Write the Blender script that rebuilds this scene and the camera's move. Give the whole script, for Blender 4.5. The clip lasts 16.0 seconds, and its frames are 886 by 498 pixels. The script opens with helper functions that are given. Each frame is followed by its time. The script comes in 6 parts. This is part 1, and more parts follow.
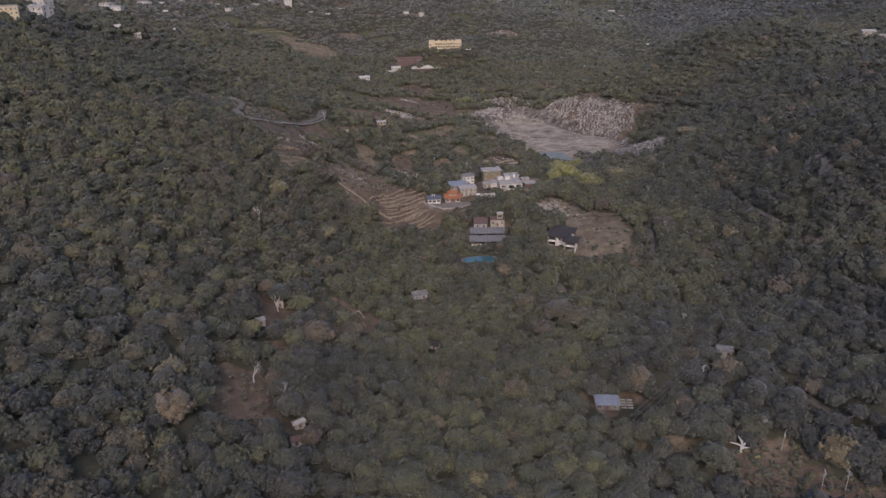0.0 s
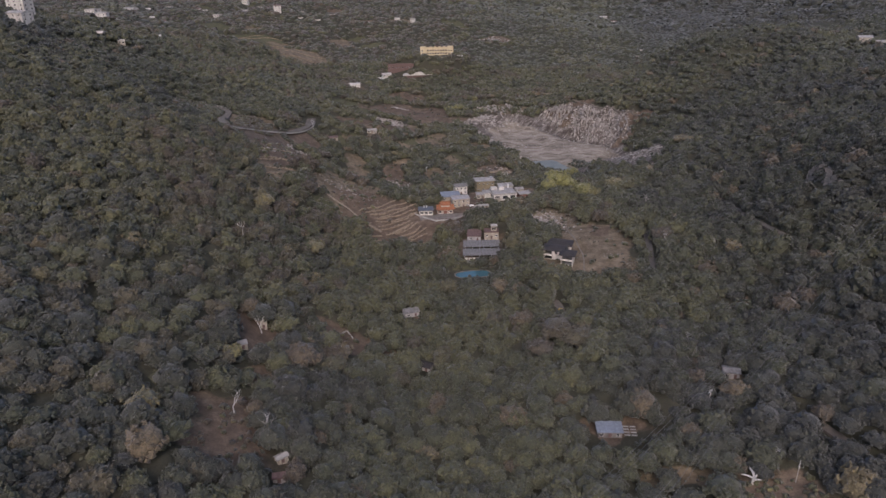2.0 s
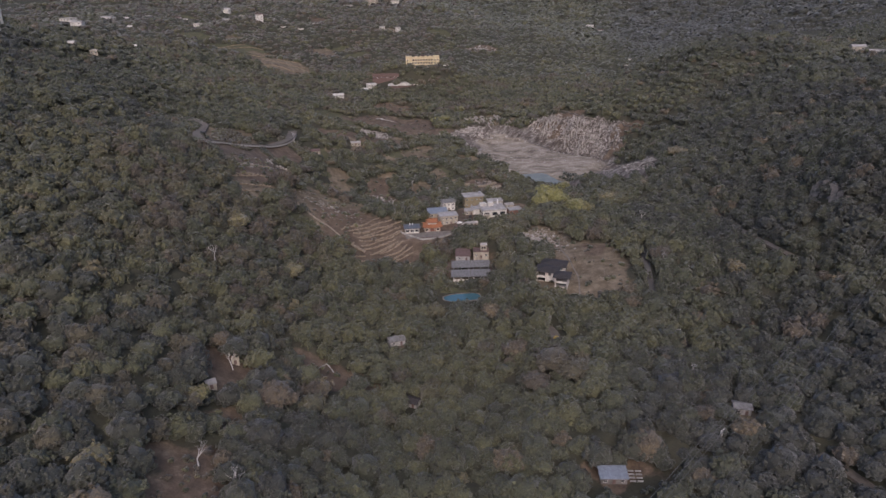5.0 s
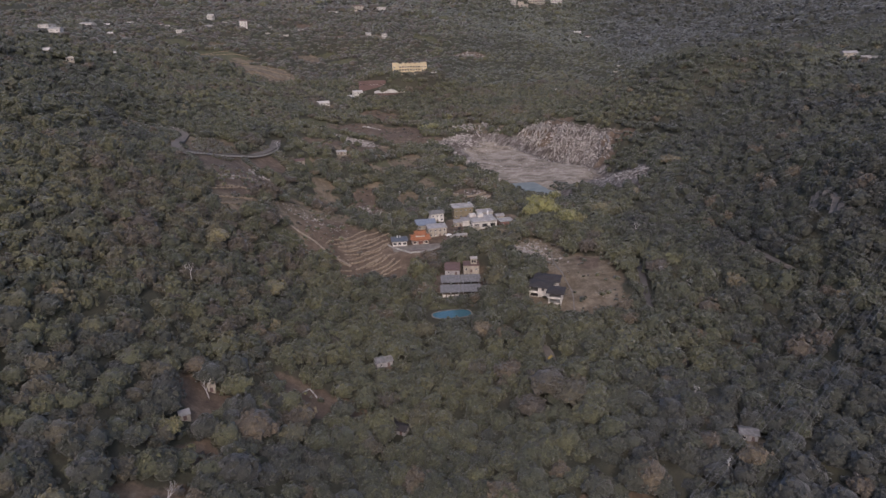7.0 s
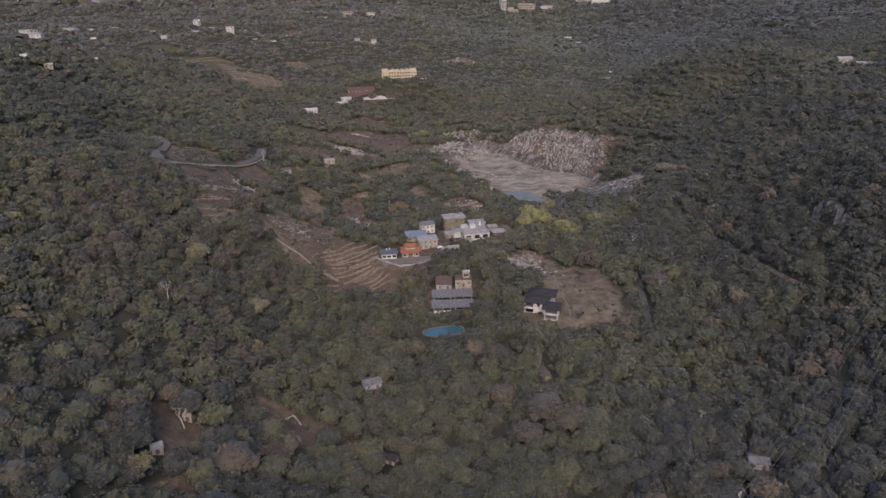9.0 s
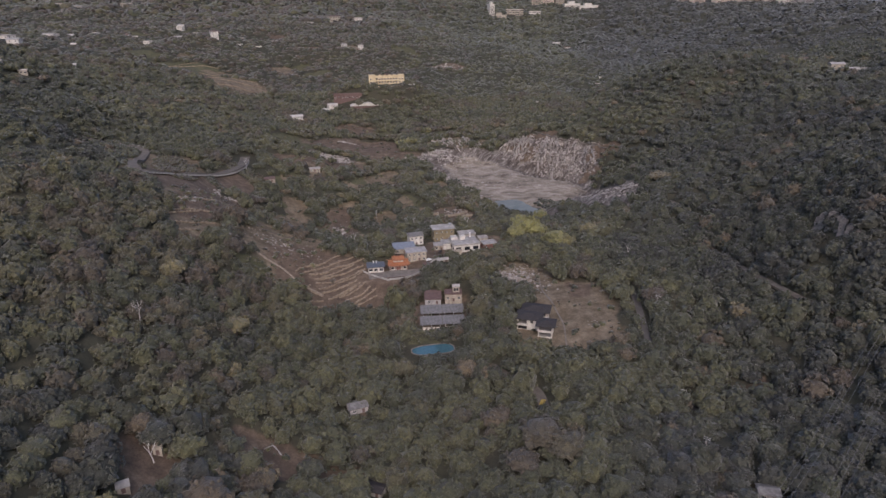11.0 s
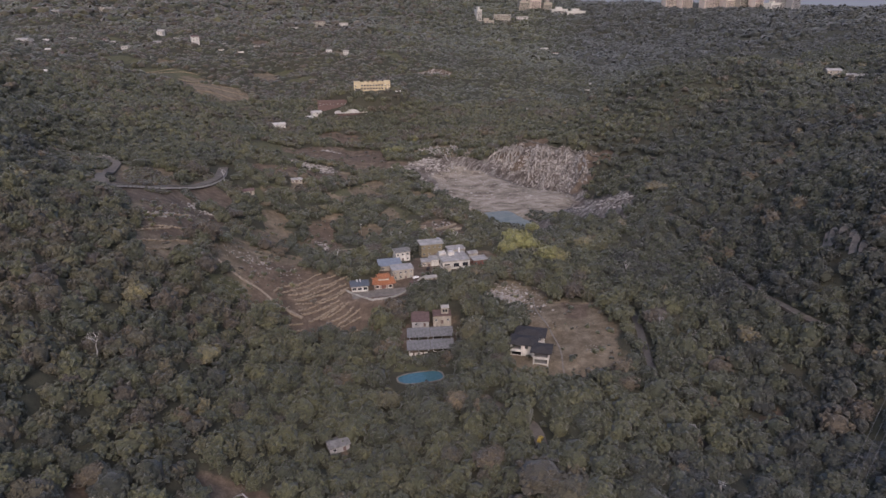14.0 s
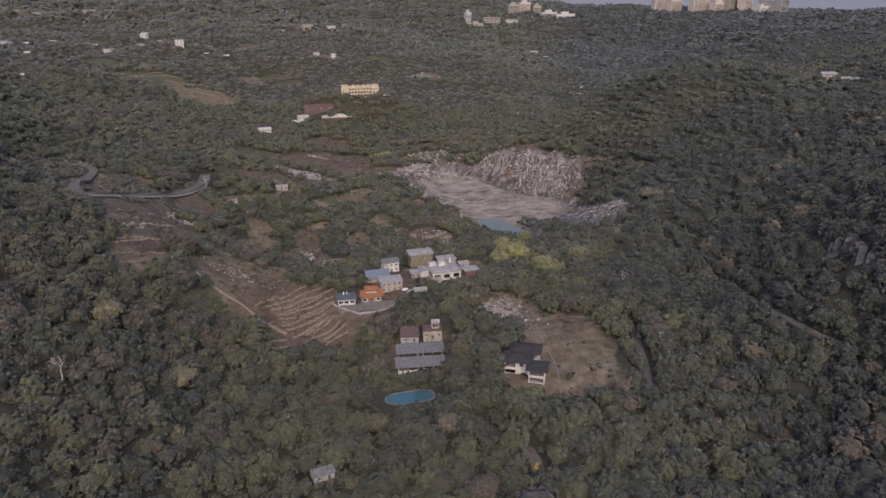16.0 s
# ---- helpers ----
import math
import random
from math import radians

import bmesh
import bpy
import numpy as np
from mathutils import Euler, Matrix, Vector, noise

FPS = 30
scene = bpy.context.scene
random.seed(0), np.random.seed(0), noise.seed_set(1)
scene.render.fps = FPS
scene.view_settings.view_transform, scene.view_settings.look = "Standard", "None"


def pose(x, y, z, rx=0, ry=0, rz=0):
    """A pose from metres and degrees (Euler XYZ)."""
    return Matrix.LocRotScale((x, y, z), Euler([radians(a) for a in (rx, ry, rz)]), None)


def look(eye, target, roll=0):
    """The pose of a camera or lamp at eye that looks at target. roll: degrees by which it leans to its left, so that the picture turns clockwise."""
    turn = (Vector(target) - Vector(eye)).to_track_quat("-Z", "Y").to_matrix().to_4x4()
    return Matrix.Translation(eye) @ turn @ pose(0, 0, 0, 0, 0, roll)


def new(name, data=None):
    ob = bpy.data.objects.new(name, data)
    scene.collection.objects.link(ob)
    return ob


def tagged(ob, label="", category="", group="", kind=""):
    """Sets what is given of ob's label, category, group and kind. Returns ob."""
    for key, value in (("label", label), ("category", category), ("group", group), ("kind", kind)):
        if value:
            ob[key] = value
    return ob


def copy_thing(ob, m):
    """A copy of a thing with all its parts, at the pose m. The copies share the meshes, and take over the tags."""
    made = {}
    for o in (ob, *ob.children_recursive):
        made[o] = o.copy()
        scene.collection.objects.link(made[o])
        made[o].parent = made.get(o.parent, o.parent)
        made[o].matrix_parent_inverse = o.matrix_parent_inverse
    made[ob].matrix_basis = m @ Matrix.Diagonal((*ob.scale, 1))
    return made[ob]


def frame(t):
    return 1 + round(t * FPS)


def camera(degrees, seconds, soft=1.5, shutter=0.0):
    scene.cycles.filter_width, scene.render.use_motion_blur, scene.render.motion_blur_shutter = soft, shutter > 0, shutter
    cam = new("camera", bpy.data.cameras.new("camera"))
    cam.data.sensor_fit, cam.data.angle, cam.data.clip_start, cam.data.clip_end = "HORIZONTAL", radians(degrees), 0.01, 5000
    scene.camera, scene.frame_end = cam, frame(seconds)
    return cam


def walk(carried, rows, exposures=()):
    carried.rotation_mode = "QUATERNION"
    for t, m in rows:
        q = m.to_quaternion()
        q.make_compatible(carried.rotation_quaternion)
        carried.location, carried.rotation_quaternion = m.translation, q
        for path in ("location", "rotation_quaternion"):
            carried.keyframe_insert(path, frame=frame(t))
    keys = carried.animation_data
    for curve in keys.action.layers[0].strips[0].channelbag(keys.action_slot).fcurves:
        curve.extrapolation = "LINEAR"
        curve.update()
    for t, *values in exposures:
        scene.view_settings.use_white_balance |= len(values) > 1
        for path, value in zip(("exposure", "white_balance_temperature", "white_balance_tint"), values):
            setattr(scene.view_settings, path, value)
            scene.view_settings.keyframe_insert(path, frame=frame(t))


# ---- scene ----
cam = camera(66.1, 16.0, soft=1.5)
METRES, EYE, TILT, LEAN, TURN = 130.0, 161.6, 0.0, 0.0, 0.0
ROWS = [
    (0.0, 0.0, 0.0, 0.0, -0.42, -23.36, 0.96),
    (0.5, 0.0005, 0.0313, -0.002, -0.52, -23.25, 0.95),
    (1.0, 0.0012, 0.0627, -0.0041, -0.63, -23.15, 0.94),
    (1.5, 0.0013, 0.0944, -0.0063, -0.85, -23.03, 0.93),
    (2.0, 0.0022, 0.1258, -0.0083, -1.09, -22.92, 0.94),
    (2.5, 0.002, 0.1573, -0.0104, -1.3, -22.81, 0.93),
    (3.0, 0.0028, 0.1884, -0.0125, -1.5, -22.7, 0.93),
    (3.5, 0.0032, 0.2201, -0.0149, -1.63, -22.59, 0.91),
    (4.0, 0.0045, 0.2514, -0.0168, -1.76, -22.49, 0.9),
    (6.5, 0.008, 0.4056, -0.0274, -3.08, -21.91, 0.85),
    (7.0, 0.0092, 0.4365, -0.0296, -3.28, -21.8, 0.84),
    (7.5, 0.0101, 0.4672, -0.0317, -3.46, -21.7, 0.84),
    (8.0, 0.0118, 0.4979, -0.0339, -3.61, -21.59, 0.82),
    (8.5, 0.0135, 0.5289, -0.0361, -3.83, -21.49, 0.8),
    (9.0, 0.0152, 0.56, -0.0387, -4.09, -21.38, 0.78),
    (11.5, 0.0276, 0.7157, -0.0503, -5.25, -20.9, 0.67),
    (12.0, 0.0305, 0.7471, -0.0524, -5.45, -20.84, 0.64),
    (12.5, 0.0335, 0.7785, -0.0543, -5.66, -20.77, 0.63),
    (13.0, 0.0363, 0.8099, -0.0566, -5.86, -20.7, 0.61),
    (13.5, 0.0387, 0.8413, -0.059, -6.05, -20.62, 0.6),
    (14.0, 0.0424, 0.8722, -0.061, -6.08, -20.56, 0.59),
    (14.5, 0.0458, 0.903, -0.0632, -6.29, -20.51, 0.58),
    (15.0, 0.0491, 0.934, -0.0655, -6.51, -20.44, 0.56),
    (15.5, 0.0525, 0.9649, -0.0676, -6.73, -20.39, 0.55),
    (16.0, 0.0554, 0.9954, -0.0698, -6.95, -20.33, 0.53),
]
walk(cam, [(t, pose(0, 0, EYE, TILT, LEAN, TURN) @ pose(METRES * x, METRES * y, METRES * z, 90 + pitch, roll, yaw)) for t, x, y, z, yaw, pitch, roll in ROWS], [(0.0, 0.25, 5850, 22), (16.0, 0.33, 5850, 22)])

# ---------------------------------------------------------------- light
SUN_AZ, SUN_EL = 182.0, 38.0          # degrees: compass bearing from +y towards +x, height
world = bpy.data.worlds.new("hazy_sky")
scene.world = world
world.use_nodes = True
wn = world.node_tree.nodes
sky = wn.new("ShaderNodeTexSky")
sky.sky_type = "NISHITA"
sky.sun_disc = False
sky.sun_elevation = radians(SUN_EL)
sky.sun_rotation = radians(SUN_AZ)
sky.air_density, sky.dust_density, sky.ozone_density = 1.15, 4.2, 1.0
world.node_tree.links.new(sky.outputs[0], wn["Background"].inputs[0])
wn["Background"].inputs[1].default_value = 0.15
sun_data = bpy.data.lights.new("sun", "SUN")
sun_data.energy, sun_data.angle, sun_data.color = 0.68, radians(20.0), (1.0, 0.83, 0.66)
sun = new("sun", sun_data)
sd = Vector((math.sin(radians(SUN_AZ)) * math.cos(radians(SUN_EL)), math.cos(radians(SUN_AZ)) * math.cos(radians(SUN_EL)), math.sin(radians(SUN_EL))))
sun.matrix_world = look(sd * 600, (0, 0, 0))


# glowing ring added as the pale haze of the plain far behind the last ridges
def backdrop():
    m = bpy.data.materials.new("far_haze_glow")
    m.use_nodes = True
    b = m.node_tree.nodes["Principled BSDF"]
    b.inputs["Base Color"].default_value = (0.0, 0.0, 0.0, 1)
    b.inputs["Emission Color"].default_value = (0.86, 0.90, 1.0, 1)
    b.inputs["Emission Strength"].default_value = HAZE_GLOW
    bm = bmesh.new()
    ring = []
    for k in range(25):
        a = radians(-60 + 5 * k)
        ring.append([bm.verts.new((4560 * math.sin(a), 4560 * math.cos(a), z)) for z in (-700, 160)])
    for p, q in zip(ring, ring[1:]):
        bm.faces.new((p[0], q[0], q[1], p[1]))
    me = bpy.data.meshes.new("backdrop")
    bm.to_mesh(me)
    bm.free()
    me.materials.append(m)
    tagged(new("backdrop", me), "pale glowing backdrop painted as haze behind the last ridges", "backdrop", kind="structure")


HAZE_GLOW = 0.20
backdrop()

# ---------------------------------------------------------------- materials
def mat_base(name, rough=0.8, spec=0.3, metal=0.0):
    m = bpy.data.materials.new(name)
    m.use_nodes = True
    b = m.node_tree.nodes["Principled BSDF"]
    b.inputs["Roughness"].default_value = rough
    b.inputs["Specular IOR Level"].default_value = spec
    b.inputs["Metallic"].default_value = metal
    return m, m.node_tree.nodes, m.node_tree.links, b


def tex_noise(n, l, scale, detail=4.0, rough=0.6, stretch=None):
    t = n.new("ShaderNodeTexNoise")
    t.inputs["Scale"].default_value = scale
    t.inputs["Detail"].default_value = detail
    t.inputs["Roughness"].default_value = rough
    co = n.new("ShaderNodeTexCoord")
    if stretch:
        mp = n.new("ShaderNodeMapping")
        mp.inputs["Scale"].default_value = stretch
        l.new(co.outputs["Object"], mp.inputs[0])
        l.new(mp.outputs[0], t.inputs["Vector"])
    else:
        l.new(co.outputs["Object"], t.inputs["Vector"])
    return t


def ramp(n, l, src, stops):
    r = n.new("ShaderNodeValToRGB")
    e = r.color_ramp.elements
    while len(e) < len(stops):
        e.new(0.5)
    for k, (p, c) in enumerate(stops):
        e[k].position, e[k].color = p, (*c, 1)
    l.new(src, r.inputs[0])
    return r.outputs[0]


def mixc(n, l, fac, a, b, mode="MIX"):
    m = n.new("ShaderNodeMix")
    m.data_type, m.blend_type = "RGBA", mode
    for src, k in ((fac, 0), (a, 6), (b, 7)):
        if isinstance(src, (int, float)):
            m.inputs[k].default_value = src
        elif isinstance(src, tuple):
            m.inputs[k].default_value = (*src, 1)
        else:
            l.new(src, m.inputs[k])
    return m.outputs[2]


def bump(n, l, b, src, strength, dist):
    u = n.new("ShaderNodeBump")
    u.inputs["Strength"].default_value, u.inputs["Distance"].default_value = strength, dist
    l.new(src, u.inputs["Height"])
    l.new(u.outputs[0], b.inputs["Normal"])


def plain(name, dark, light, scale=0.6, rough=0.8, spec=0.3, metal=0.0, fine=6.0, relief=0.02, stretch=None):
    """A weathered surface: large stains between two colours and a fine grain."""
    m, n, l, b = mat_base(name, rough, spec, metal)
    big = tex_noise(n, l, scale, 5, 0.65, stretch)
    small = tex_noise(n, l, fine, 3, 0.6)
    col = ramp(n, l, big.outputs["Fac"], [(0.3, dark), (0.68, light)])
    grain = ramp(n, l, small.outputs["Fac"], [(0.25, (0.78, 0.78, 0.78)), (0.75, (1, 1, 1))])
    l.new(mixc(n, l, 1.0, col, grain, "MULTIPLY"), b.inputs["Base Color"])
    bump(n, l, b, small.outputs["Fac"], 0.4, relief)
    return m


def attr(n, name):
    a = n.new("ShaderNodeAttribute")
    a.attribute_name = name
    return a.outputs["Fac"]


def make_leaf():
    m, n, l, b = mat_base("foliage", 0.66, 0.30)
    tint = attr(n, "tint")
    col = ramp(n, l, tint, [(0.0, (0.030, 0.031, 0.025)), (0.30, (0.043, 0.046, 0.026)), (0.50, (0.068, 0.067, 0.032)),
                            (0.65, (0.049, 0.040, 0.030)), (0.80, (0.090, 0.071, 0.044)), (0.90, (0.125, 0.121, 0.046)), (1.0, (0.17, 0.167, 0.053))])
    geo = n.new("ShaderNodeNewGeometry")
    isl = ramp(n, l, geo.outputs["Random Per Island"], [(0.0, (0.85, 0.85, 0.86)), (1.0, (1.17, 1.17, 1.15))])

    def spread(scale, detail, rough):
        t = n.new("ShaderNodeTexNoise")
        t.inputs["Scale"].default_value, t.inputs["Detail"].default_value, t.inputs["Roughness"].default_value = scale, detail, rough
        l.new(geo.outputs["Position"], t.inputs["Vector"])
        return t.outputs["Fac"]
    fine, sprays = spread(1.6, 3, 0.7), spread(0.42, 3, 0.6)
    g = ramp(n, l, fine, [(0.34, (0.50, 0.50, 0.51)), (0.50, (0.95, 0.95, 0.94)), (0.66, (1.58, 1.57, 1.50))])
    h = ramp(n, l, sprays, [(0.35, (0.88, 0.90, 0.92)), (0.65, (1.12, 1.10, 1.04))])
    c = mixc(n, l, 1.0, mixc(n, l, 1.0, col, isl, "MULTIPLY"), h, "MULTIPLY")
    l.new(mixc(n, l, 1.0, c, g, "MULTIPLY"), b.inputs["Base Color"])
    bump(n, l, b, fine, 0.8, 0.45)
    b.inputs["Sheen Weight"].default_value = 0.18
    b.inputs["Sheen Roughness"].default_value = 0.5
    return m


def make_ground():
    m, n, l, b = mat_base("hillside_soil", 0.92, 0.2)
    big, mid, fine = tex_noise(n, l, 0.018, 5), tex_noise(n, l, 0.16, 6, 0.7), tex_noise(n, l, 1.2, 4, 0.7)
    floor = ramp(n, l, mid.outputs["Fac"], [(0.3, (0.034, 0.034, 0.023)), (0.55, (0.050, 0.049, 0.031)), (0.75, (0.070, 0.064, 0.041))])
    floor = mixc(n, l, 0.35, floor, ramp(n, l, big.outputs["Fac"], [(0.35, (0.034, 0.037, 0.024)), (0.65, (0.062, 0.052, 0.036))]))
    dirt = ramp(n, l, mid.outputs["Fac"], [(0.3, (0.062, 0.045, 0.033)), (0.5, (0.108, 0.080, 0.056)), (0.62, (0.160, 0.123, 0.086)), (0.75, (0.23, 0.184, 0.128))])
    dry = ramp(n, l, mid.outputs["Fac"], [(0.28, (0.066, 0.056, 0.032)), (0.42, (0.114, 0.090, 0.058)), (0.55, (0.162, 0.129, 0.087)), (0.72, (0.25, 0.205, 0.142))])
    green = ramp(n, l, mid.outputs["Fac"], [(0.3, (0.058, 0.060, 0.032)), (0.5, (0.082, 0.080, 0.043)), (0.7, (0.110, 0.105, 0.056))])
    streak = n.new("ShaderNodeTexNoise")
    streak.inputs["Scale"].default_value, streak.inputs["Detail"].default_value, streak.inputs["Roughness"].default_value = 0.34, 7.0, 0.78
    co, mp = n.new("ShaderNodeTexCoord"), n.new("ShaderNodeMapping")
    mp.vector_type = "TEXTURE"
    mp.inputs["Rotation"].default_value = (0, 0, radians(57))
    mp.inputs["Scale"].default_value = (7.0, 1.0, 2.0)
    l.new(co.outputs["Object"], mp.inputs[0])
    l.new(mp.outputs[0], streak.inputs["Vector"])
    flow = tex_noise(n, l, 0.075, 8, 0.72, (0.8, 1.5, 1.0))
    flow.inputs["Distortion"].default_value = 0.5
    silt = ramp(n, l, flow.outputs["Fac"], [(0.36, (0.094, 0.074, 0.054)), (0.45, (0.170, 0.144, 0.110)), (0.55, (0.252, 0.221, 0.176)), (0.69, (0.375, 0.337, 0.278))])
    rock = ramp(n, l, streak.outputs["Fac"], [(0.38, (0.045, 0.036, 0.028)), (0.48, (0.100, 0.083, 0.068)), (0.57, (0.190, 0.170, 0.146)), (0.70, (0.38, 0.355, 0.315))])

    def edge(name, lo=0.35, hi=0.6):
        add = n.new("ShaderNodeMath")
        add.operation = "MULTIPLY_ADD"
        l.new(mid.outputs["Fac"], add.inputs[0])
        add.inputs[1].default_value = 0.55
        l.new(attr(n, name), add.inputs[2])
        mr = n.new("ShaderNodeMapRange")
        mr.inputs[1].default_value, mr.inputs[2].default_value = lo + 0.3, hi + 0.3
        l.new(add.outputs[0], mr.inputs[0])
        return mr.outputs[0]
    c = floor
    for name, layer in (("green", green), ("dry", dry), ("rock", rock), ("silt", silt), ("dirt", dirt)):
        c = mixc(n, l, edge(name), c, layer)
    grain = ramp(n, l, fine.outputs["Fac"], [(0.3, (0.7, 0.7, 0.7)), (0.7, (1.15, 1.15, 1.15))])
    l.new(mixc(n, l, 1.0, c, grain, "MULTIPLY"), b.inputs["Base Color"])
    bump(n, l, b, mid.outputs["Fac"], 0.6, 1.2)
    return m


LEAF = make_leaf()
SOIL = make_ground()
BARK = plain("bark", (0.07, 0.055, 0.042), (0.16, 0.13, 0.10), 2.0, 0.9, 0.2)
PALEBARK = plain("bleached_wood", (0.34, 0.32, 0.30), (0.62, 0.60, 0.56), 1.5, 0.85, 0.2)
WHITE = plain("white_render", (0.35, 0.325, 0.275), (0.64, 0.61, 0.545), 0.7, 0.75, 0.3, stretch=(1.0, 1.0, 0.3))
CREAM = plain("beige_render", (0.215, 0.186, 0.145), (0.43, 0.385, 0.31), 0.7, 0.85, 0.2, stretch=(1.0, 1.0, 0.3))
YELLOW = plain("yellow_render", (0.43, 0.35, 0.21), (0.60, 0.505, 0.325), 0.2, 0.8, 0.2)
OCHRE = plain("ochre_tiles", (0.155, 0.128, 0.078), (0.25, 0.21, 0.135), 0.5, 0.8, 0.2)
CONCRETE = plain("concrete", (0.22, 0.21, 0.20), (0.40, 0.385, 0.365), 0.35, 0.9, 0.2)
PALECONC = plain("pale_roof_concrete", (0.20, 0.188, 0.172), (0.42, 0.40, 0.365), 0.3, 0.85, 0.25)
SLATE = plain("dark_slate", (0.030, 0.027, 0.026), (0.062, 0.056, 0.053), 0.8, 0.75, 0.15)
DARKBLUE = plain("weathered_blue_metal", (0.070, 0.076, 0.085), (0.128, 0.138, 0.152), 0.4, 0.55, 0.4)
BLUEMETAL = plain("blue_sheet_metal", (0.145, 0.165, 0.192), (0.245, 0.268, 0.30), 0.6, 0.55, 0.35)
GREYMETAL = plain("grey_sheet_metal", (0.085, 0.078, 0.068), (0.235, 0.228, 0.215), 0.7, 0.65, 0.3)
RUST = plain("rusty_sheet_metal", (0.085, 0.055, 0.048), (0.17, 0.115, 0.10), 0.6, 0.8, 0.25)
ORANGE = plain("orange_glazed_tile", (0.21, 0.085, 0.04), (0.37, 0.155, 0.07), 1.2, 0.55, 0.4)
REDWALL = plain("red_brick", (0.15, 0.075, 0.06), (0.25, 0.14, 0.11), 0.8, 0.85, 0.2)
ASPHALT = plain("asphalt", (0.075, 0.070, 0.065), (0.125, 0.117, 0.108), 0.25, 0.9, 0.2)
PAVING = plain("yard_paving", (0.12, 0.105, 0.088), (0.23, 0.205, 0.175), 0.3, 0.9, 0.2)
LANEDUST = plain("dusty_lane", (0.085, 0.074, 0.062), (0.17, 0.15, 0.125), 0.25, 0.9, 0.2)
OLDWHITE = plain("weathered_white_render", (0.34, 0.315, 0.275), (0.60, 0.57, 0.51), 0.4, 0.85, 0.2, stretch=(1.0, 1.0, 0.4))
STONE = plain("dry_stone", (0.17, 0.138, 0.10), (0.36, 0.30, 0.225), 0.9, 0.95, 0.15)
DRYBANK = plain("dry_grass_bank", (0.10, 0.074, 0.050), (0.34, 0.268, 0.184), 0.5, 0.95, 0.1, fine=2.5, relief=0.15)
# stained concrete of the buttresses; also the painted shade of one shed's walls
STAIN_SHADE = plain("stain_and_shade_concrete", (0.085, 0.078, 0.071), (0.235, 0.217, 0.20), 0.3, 0.95, 0.2)
QUARRYROCK = plain("bedded_rock", (0.11, 0.093, 0.077), (0.50, 0.465, 0.415), 0.35, 0.95, 0.15, fine=2.0, relief=0.2)
RUBBLE = plain("pale_rubble", (0.15, 0.13, 0.108), (0.46, 0.425, 0.38), 0.25, 0.95, 0.15)
STEEL = plain("galvanised_steel", (0.28, 0.28, 0.29), (0.45, 0.45, 0.46), 1.0, 0.5, 0.4, 0.6)
PAINT = plain("white_paint", (0.62, 0.61, 0.57), (0.80, 0.785, 0.74), 1.0, 0.6, 0.4)
DARKWIRE = plain("cable", (0.09, 0.09, 0.09), (0.15, 0.15, 0.15), 1.0, 0.6, 0.4)
CITYWALL = plain("tower_block_render", (0.42, 0.34, 0.28), (0.60, 0.52, 0.44), 0.05, 0.85, 0.2)
CARPAINT = plain("yellow_paint", (0.30, 0.21, 0.03), (0.42, 0.30, 0.05), 1.0, 0.35, 0.5)

GLASS, _n, _l, _b = mat_base("dark_window_glass", 0.08, 0.5)
_b.inputs["Base Color"].default_value = (0.018, 0.020, 0.024, 1)
POOLWATER, _n, _l, _b = mat_base("pool_water", 0.08, 0.5)
_t = tex_noise(_n, _l, 0.6, 3)
_l.new(ramp(_n, _l, _t.outputs["Fac"], [(0.3, (0.036, 0.092, 0.112)), (0.7, (0.062, 0.132, 0.150))]), _b.inputs["Base Color"])
bump(_n, _l, _b, _t.outputs["Fac"], 0.2, 0.03)
PONDWATER, _n, _l, _b = mat_base("milky_pond_water", 0.55, 0.08)
_t = tex_noise(_n, _l, 0.12, 4)
_l.new(ramp(_n, _l, _t.outputs["Fac"], [(0.3, (0.110, 0.134, 0.130)), (0.7, (0.195, 0.212, 0.196))]), _b.inputs["Base Color"])
bump(_n, _l, _b, _t.outputs["Fac"], 0.15, 0.03)

# ---------------------------------------------------------------- land
# rounded hills and hollows: x, y, spread, height
HILLS = [(-520, 480, 320, 151.6), (300, 385, 70, 51.0), (50, 630, 180, -43.7), (-15, 315, 70, -33.0), (760, 640, 320, 115.0), (40, 110, 110, -35.3),
         (-1100, 2450, 700, 104.8), (-235, 55, 110, 40.4), (-40, 990, 180, -30.9), (150, 325, 45, -18.1), (315, 110, 110, 38.5), (-1000, 800, 320, 48.1)]
HOLLOWS = [(440, 1920, 320, -67.9), (300, 3150, 700, 50.0), (-25, 425, 45, -27.8), (175, 700, 45, -30.1), (0, 975, 45, 32.5), (-50, 575, 45, -24.2),
           (-225, 630, 70, -19.1), (1400, 1440, 320, 29.6), (200, 450, 45, -14.5), (75, 300, 45, 8.8), (370, 550, 110, 24.0), (75, 775, 45, 12.5),
           (-200, 2650, 330, 45.0), (640, 1320, 240, -58.0), (800, 1900, 200, -25.0), (330, 1500, 170, -22.0), (352, 832, 55, 34.0), (290, 1060, 100, -26.0)]
# levelled ground: x, y, radius, level, width of the bank round it
PADS = [(76, 397, 13, -5.5, 9), (6, 481, 17, -8.3, 8), (22, 508, 14, -6.8, 9), (54, 516, 20, -6.5, 10), (22, 394, 13, -15.5, 8), (31, 428, 15, -12.6, 8),
        (68, 237, 8, -13.5, 8), (115, 626, 15, -22.5, 16), (8, 966, 28, 41.0, 20), (-14, 345, 5, -17.0, 6)]


